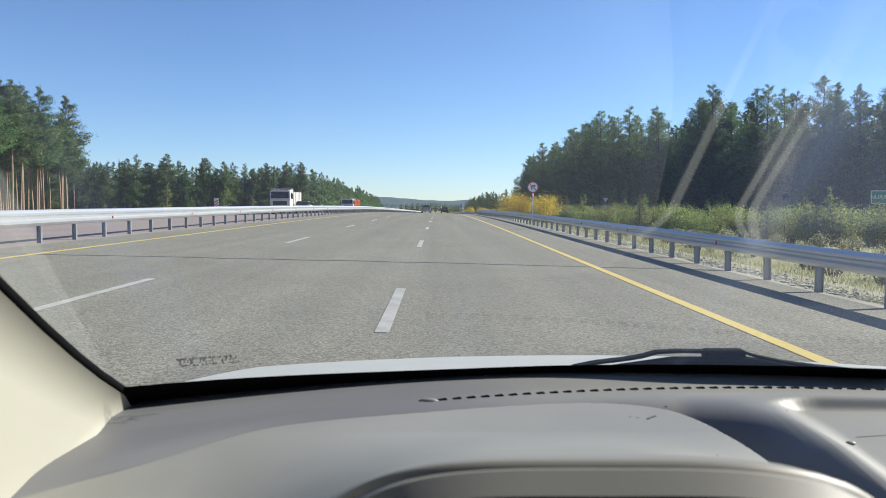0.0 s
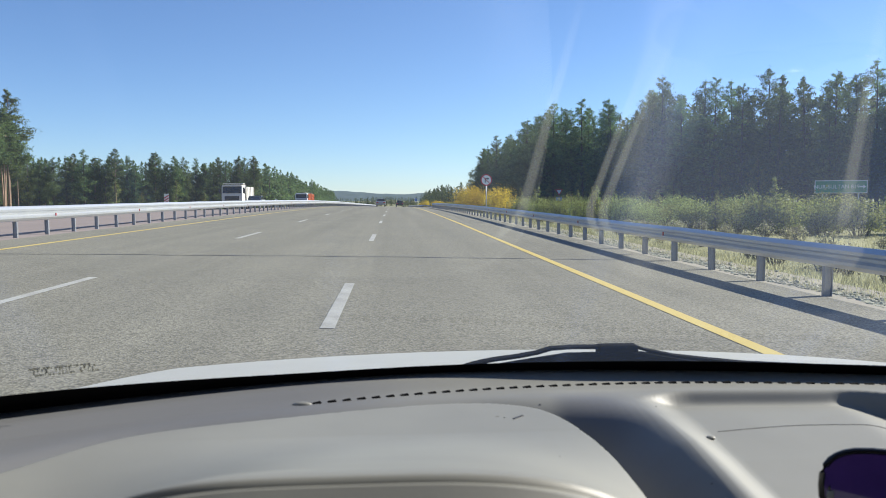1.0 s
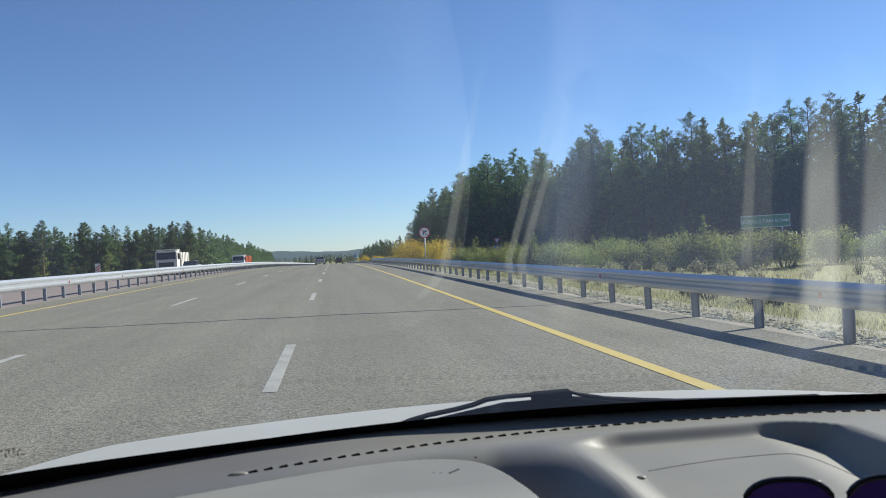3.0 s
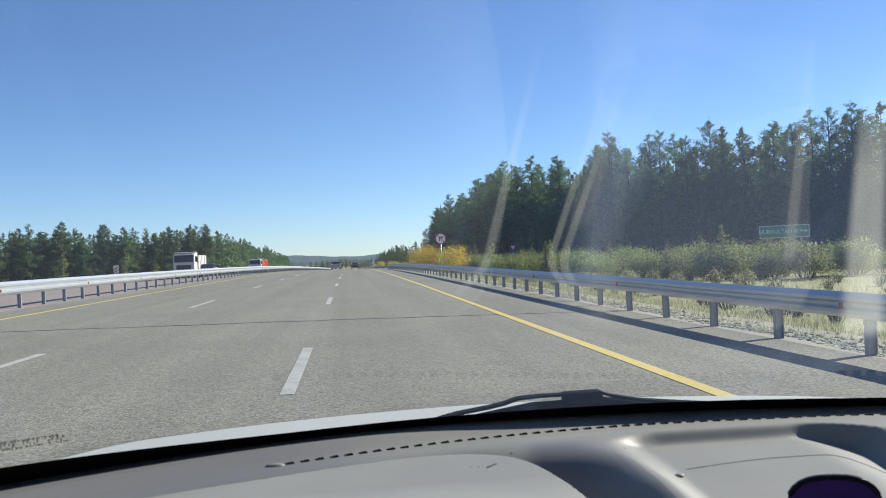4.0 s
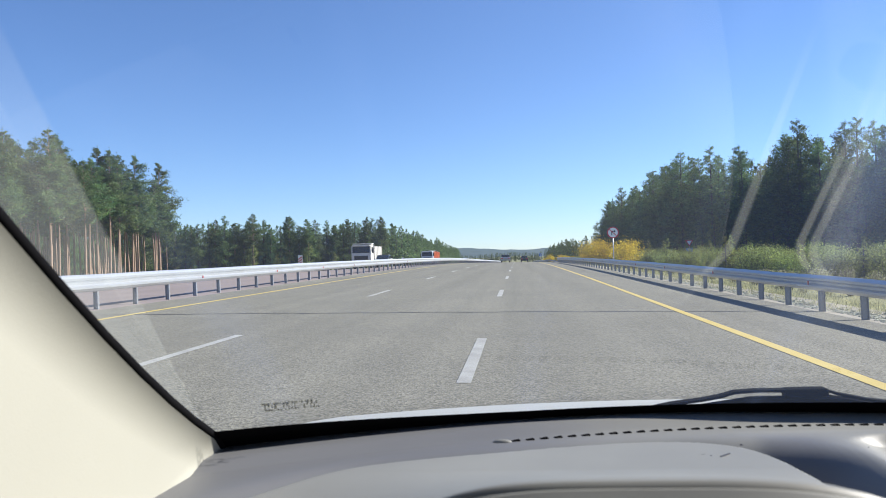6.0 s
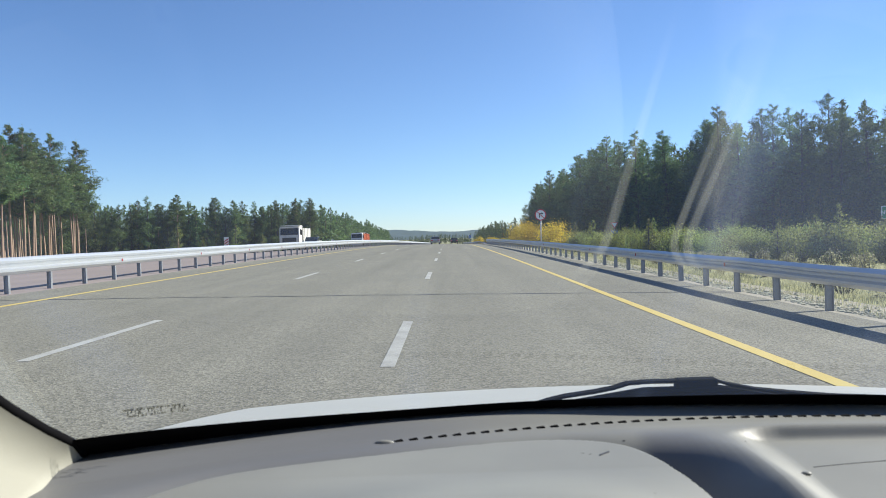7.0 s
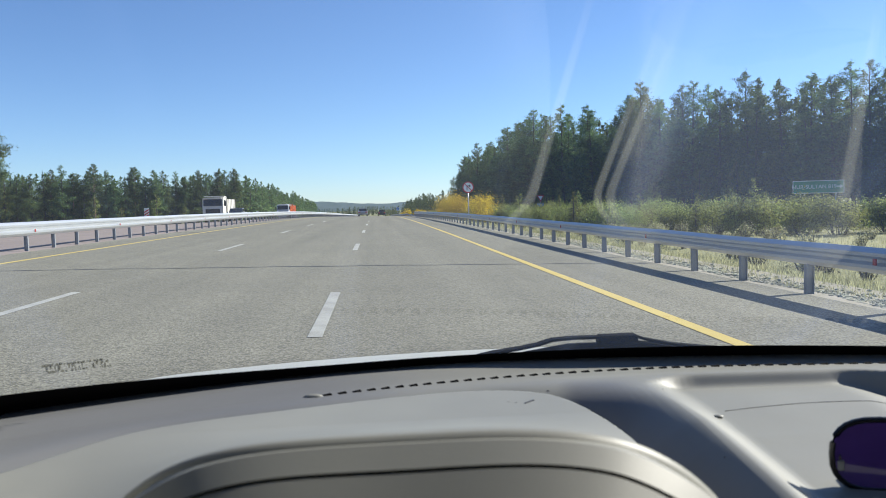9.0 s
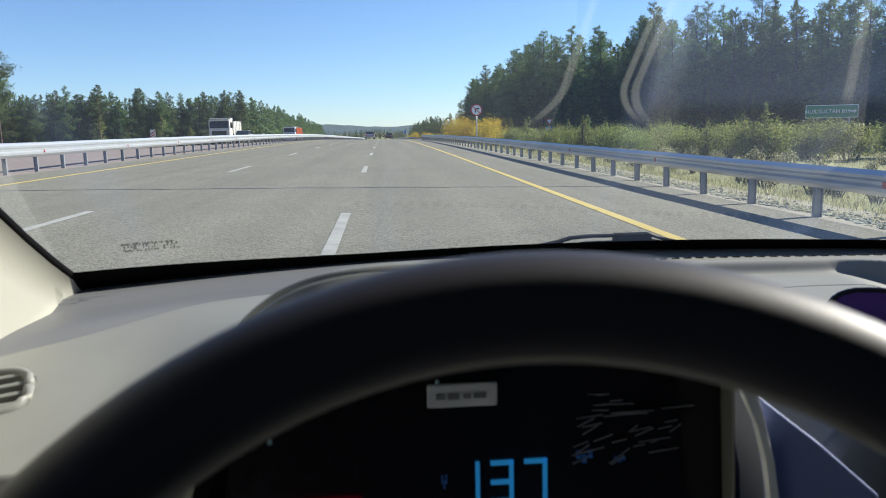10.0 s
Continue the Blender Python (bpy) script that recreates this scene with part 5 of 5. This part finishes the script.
s = thing("road_sign", "round white no-right-turn sign with red rim on a steel pole", "road sign", (6.6, 56, ground_at(6.6, 56)))
pole(s, 0, 0.03, -0.2, 2.95)
part("plate", disc(bmesh.new(), (0, 0, 2.6), 0.40, -0.02, 0.0, 36), SIGN_RED, s, "red rim")
part("face", disc(bmesh.new(), (0, 0, 2.6), 0.33, -0.026, -0.02, 36), SIGN_WHITE, s, "white face")
part("arrow", boxes((-0.11, -0.05, -0.032, -0.027, 2.42, 2.68), (-0.11, 0.10, -0.032, -0.027, 2.66, 2.72)), SIGN_BLACK, s, "black turn arrow")
part("arrow_head", prism([(0.08, 2.60), (0.20, 2.69), (0.08, 2.78)], "y", -0.032, -0.027), SIGN_BLACK, s)
bar = bmesh.new()
box(bar, -0.33, 0.33, -0.037, -0.033, -0.025, 0.025, m=Matrix.Translation((0, 0, 2.6)) @ Matrix.Rotation(radians(45), 4, "Y"))
part("bar", bar, SIGN_RED, s, "red diagonal bar")

s = thing("direction_sign", "green direction sign with white letters and arrow", "road sign", (45, 78, ground_at(45, 78)), turn=radians(-12))
for px in (-1.7, 1.7):
    pole(s, px, 0.06, -0.3, 4.4, 0.06)
part("plate", boxes((-2.5, 2.5, -0.02, 0.02, 3.1, 4.4), bevel=0.008), SIGN_WHITE, s, "white sign edge")
part("face", boxes((-2.43, 2.43, -0.026, -0.02, 3.17, 4.33)), SIGN_GREEN, s, "green face")
part("lettering", lettering("NUR-SULTAN 819", 0.55, SIGN_WHITE), None, s, "white letters", loc=(-0.42, -0.03, 3.75))
part("arrow", prism([(1.75, 3.68), (2.1, 3.68), (2.1, 3.55), (2.36, 3.75), (2.1, 3.95), (2.1, 3.82), (1.75, 3.82)], "y", -0.034, -0.027), SIGN_WHITE, s, "white arrow")

s = thing("road_sign", "red and white give-way triangle above a blue plate", "road sign", (25.5, 122, ground_at(25.5, 122)))
pole(s, 0, 0.03, -0.2, 3.9)
part("plate", prism([(-0.6, 3.9), (0.6, 3.9), (0, 2.9)], "y", -0.02, 0.0), SIGN_RED, s, "red edge")
part("face", prism([(-0.38, 3.78), (0.38, 3.78), (0, 3.14)], "y", -0.026, -0.021), SIGN_WHITE, s)
part("blue_plate", prism([(-0.5, 2.1), (0.5, 2.1), (0.5, 2.75), (-0.5, 2.75)], "y", -0.02, 0.0), SIGN_BLUE, s, "blue plate")

s = thing("road_sign", "blue and white information sign on a tall pole", "road sign", (11.5, 414, ground_at(11.5, 414)))
pole(s, 0, 0.03, -0.2, 5.0, 0.06)
part("plate", boxes((-0.7, 0.7, -0.03, 0.0, 3.4, 5.2), bevel=0.01), SIGN_WHITE, s)
part("face", boxes((-0.62, 0.62, -0.037, -0.03, 3.5, 5.1)), SIGN_BLUE, s, "blue face")
part("mark", boxes((-0.1, 0.1, -0.043, -0.038, 3.7, 4.8)), SIGN_WHITE, s)


s = thing("information_board", "green and white information board on two posts", "road sign", (24, 206, ground_at(24, 206)), turn=radians(-8))
for px in (-1.1, 1.1):
    pole(s, px, 0.05, -0.3, 2.9, 0.07)
part("plate", boxes((-1.25, 1.25, -0.02, 0.02, 1.6, 2.9), bevel=0.01), SIGN_GREEN, s, "green face")
for k in range(3):
    part("print_bar", boxes((-0.9, 0.9 - 0.3 * k, -0.028, -0.021, 1.9 + 0.3 * k, 2.02 + 0.3 * k)), SIGN_WHITE, s, "pale line of print")


def hazard_plate(x, y):
    g = thing("marker_plate", "red and white striped marker plate on a post", "road marker", (x, y, surface(x, y)), "striped marker plates")
    pole(g, 0, 0.04, -0.2, 1.9, 0.035)
    part("plate", boxes((-0.28, 0.28, -0.012, 0.012, 0.95, 2.05), bevel=0.004), SIGN_WHITE, g)
    for k in range(4):
        z = 0.95 + 0.30 * k
        lo, hi = max(0.97, z), min(2.03, z + 0.15)
        pts = [(-0.26, max(0.97, z - 0.10)), (0.26, min(2.03, z + 0.22)), (0.26, min(2.03, z + 0.37)), (-0.26, min(2.03, z + 0.05))]
        if pts[2][1] - pts[1][1] > 0.01:
            part("stripe", prism(pts, "y", -0.017, -0.013), SIGN_RED, g, "red stripe")
    return g


for y in (8, 95, 182, 269, 356):
    hazard_plate(-26.3, y)


def delineator(x, y):
    g = thing("delineator_post", "white roadside post with a dark and red band", "road marker", (x, y, ground_at(x, y) if x > 9 else surface(x, y)), "roadside posts")
    part("post", prism([(-0.06, -0.04), (0.06, -0.04), (0.06, 0.04), (-0.06, 0.04)], "z", -0.1, 1.0, 0.01), SIGN_WHITE, g)
    part("band", boxes((-0.064, 0.064, -0.044, 0.044, 0.68, 0.86)), SIGN_BLACK, g, "dark band")
    part("reflector", boxes((-0.03, 0.03, -0.05, -0.044, 0.70, 0.84)), RED_REFLECT, g, "red reflector")


for x, y in ((18, 205), (13, 228), (15, 185)):
    delineator(x, y)


# ---- vehicles ----
def tyres(ob, xs, ys, r, w):
    for y in ys:
        for x in xs:
            wheel_set(ob, x, y, r, w)


def dump_truck(label, x, y, cab_mat, body_mat, trailer=False, tarp=False):
    """A tipper that drives towards the camera: its front faces -y."""
    t = thing("truck", label, "truck", (x, y, surface(x, y)), "oncoming vehicles")
    cab = part("cab", prism([(-2.4, 0.9), (-2.45, 1.7), (-2.25, 2.9), (-0.55, 3.0), (-0.5, 0.9)], "x", -1.22, 1.22, 0.06), cab_mat, t, "truck cab")
    part("windscreen", prism([(-2.475, 1.95), (-2.30, 2.75), (-2.27, 2.75), (-2.44, 1.95)], "x", -1.08, 1.08), DARK_GLASS, cab, "dark windscreen")
    part("grille", boxes((-0.85, 0.85, -2.50, -2.42, 1.1, 1.6), bevel=0.02), CHASSIS, cab, "black grille")
    part("bumper", boxes((-1.22, 1.22, -2.6, -2.3, 0.45, 0.9), bevel=0.05), cab_mat, cab)
    part("visor", boxes((-1.1, 1.1, -2.45, -2.2, 2.78, 2.95), bevel=0.03), cab_mat, cab, "narrow sun visor")
    for sx_ in (-1, 1):
        part("headlamp", boxes((sx_ * 0.95 - 0.18, sx_ * 0.95 + 0.18, -2.63, -2.58, 0.58, 0.80), bevel=0.015), HEADLAMP, cab)
        for k in range(3):
            part("warning_stripe", prism([(sx_ * 1.2, 0.5 + 0.13 * k), (sx_ * 0.98, 0.44 + 0.13 * k), (sx_ * 0.98, 0.50 + 0.13 * k), (sx_ * 1.2, 0.56 + 0.13 * k)], "y", -2.612, -2.602), SIGN_RED, cab, "red warning stripe")
        part("side_window", boxes((sx_ * 1.225 - 0.012, sx_ * 1.225 + 0.012, -1.9, -0.9, 1.95, 2.65)), DARK_GLASS, cab)
        part("mirror", boxes((sx_ * 1.45 - 0.1, sx_ * 1.45 + 0.1, -2.35, -2.25, 1.9, 2.5), bevel=0.02), CHASSIS, cab)
    part("chassis", boxes((-0.5, 0.5, -2.2, 5.6, 0.7, 1.0)), CHASSIS, t)
    def tub(y0, y1):
        b = part("tipper_body", boxes((-1.25, 1.25, y0, y1, 1.05, 1.2), (-1.25, -1.17, y0, y1, 1.2, 2.75), (1.17, 1.25, y0, y1, 1.2, 2.75), (-1.25, 1.25, y0, y0 + 0.08, 1.2, 3.0), (-1.25, 1.25, y1 - 0.08, y1, 1.2, 2.75), bevel=0.015), body_mat, t, "steel tipper body")
        for k in range(6):
            yy = y0 + 0.3 + (y1 - y0 - 0.6) * k / 5
            for sx_ in (-1.28, 1.28):
                part("rib", boxes((sx_ - 0.04, sx_ + 0.04, yy - 0.05, yy + 0.05, 1.2, 2.75)), body_mat, b)
        if tarp:
            part("load_cover", prism([(-1.15, 2.7), (-0.6, 3.05), (0.3, 3.15), (0.9, 2.95), (1.15, 2.7)], "y", y0 + 0.1, y1 - 0.1), TARP, b, "grey-green load cover")
        return b
    tub(-0.2, 5.4)
    tyres(t, (-1.0, 1.0), (-1.5, 3.2, 4.5), 0.52, 0.35)
    if trailer:
        tub(6.6, 12.2)
        part("drawbar", boxes((-0.1, 0.1, 5.4, 6.8, 0.75, 0.9)), CHASSIS, t)
        tyres(t, (-1.0, 1.0), (7.6, 11.0), 0.5, 0.35)
    else:
        part("cab_guard", boxes((-1.2, 1.2, -1.6, -0.1, 3.05, 3.13), bevel=0.02), body_mat, t, "guard over the cab")
    return t


dump_truck("white dump truck with a ribbed steel body, oncoming", -19.3, 100, TRUCK_WHITE, TRUCK_WHITE)
dump_truck("grey-cabbed truck with orange tipper body and trailer, oncoming", -19.3, 172, TRUCK_GREY, TRUCK_ORANGE, True, True)


def sedan(label, x, y, mat, facing, group):
    """facing: -1 comes towards the camera, 1 drives away."""
    c = thing("car", label, "car", (x, y, surface(x, y)), group, turn=0.0 if facing > 0 else math.pi)
    side = [(-2.15, 0.35), (-2.2, 0.75), (-2.05, 0.98), (-1.5, 1.02), (0.95, 0.98), (1.9, 0.85), (2.15, 0.68), (2.18, 0.35)]
    b = part("body", prism(side, "x", -0.86, 0.86, 0.05), mat, c, smooth=False)
    part("cabin", prism([(-1.65, 1.0), (-1.1, 1.42), (0.0, 1.45), (0.85, 1.0)], "x", -0.70, 0.70, 0.05), DARK_GLASS, c, "dark glazed cabin")
    part("roof", boxes((-0.66, 0.66, -1.05, -0.02, 1.44, 1.475), bevel=0.012), mat, c)
    for sx_ in (-0.62, 0.62):
        part("tail_lamp", boxes((sx_ - 0.18, sx_ + 0.18, -2.23, -2.15, 0.72, 0.88), bevel=0.01), SIGN_RED, b, "red tail lamp")
        part("headlamp", boxes((sx_ - 0.18, sx_ + 0.18, 2.1, 2.19, 0.60, 0.74), bevel=0.01), HEADLAMP, b)
        part("mirror", boxes((sx_ * 1.45 - 0.08, sx_ * 1.45 + 0.08, 0.5, 0.62, 0.98, 1.12), bevel=0.015), mat, b)
    tyres(c, (-0.74, 0.74), (-1.35, 1.35), 0.31, 0.2)
    return c


sedan("small white oncoming saloon car", -15.6, 92, CAR_WHITE, -1, "oncoming vehicles")
sedan("silver saloon car driving ahead", -2.3, 150, SILVER, 1, "cars ahead")
sedan("dark saloon car far ahead", 1.5, 190, CHASSIS, 1, "cars ahead")
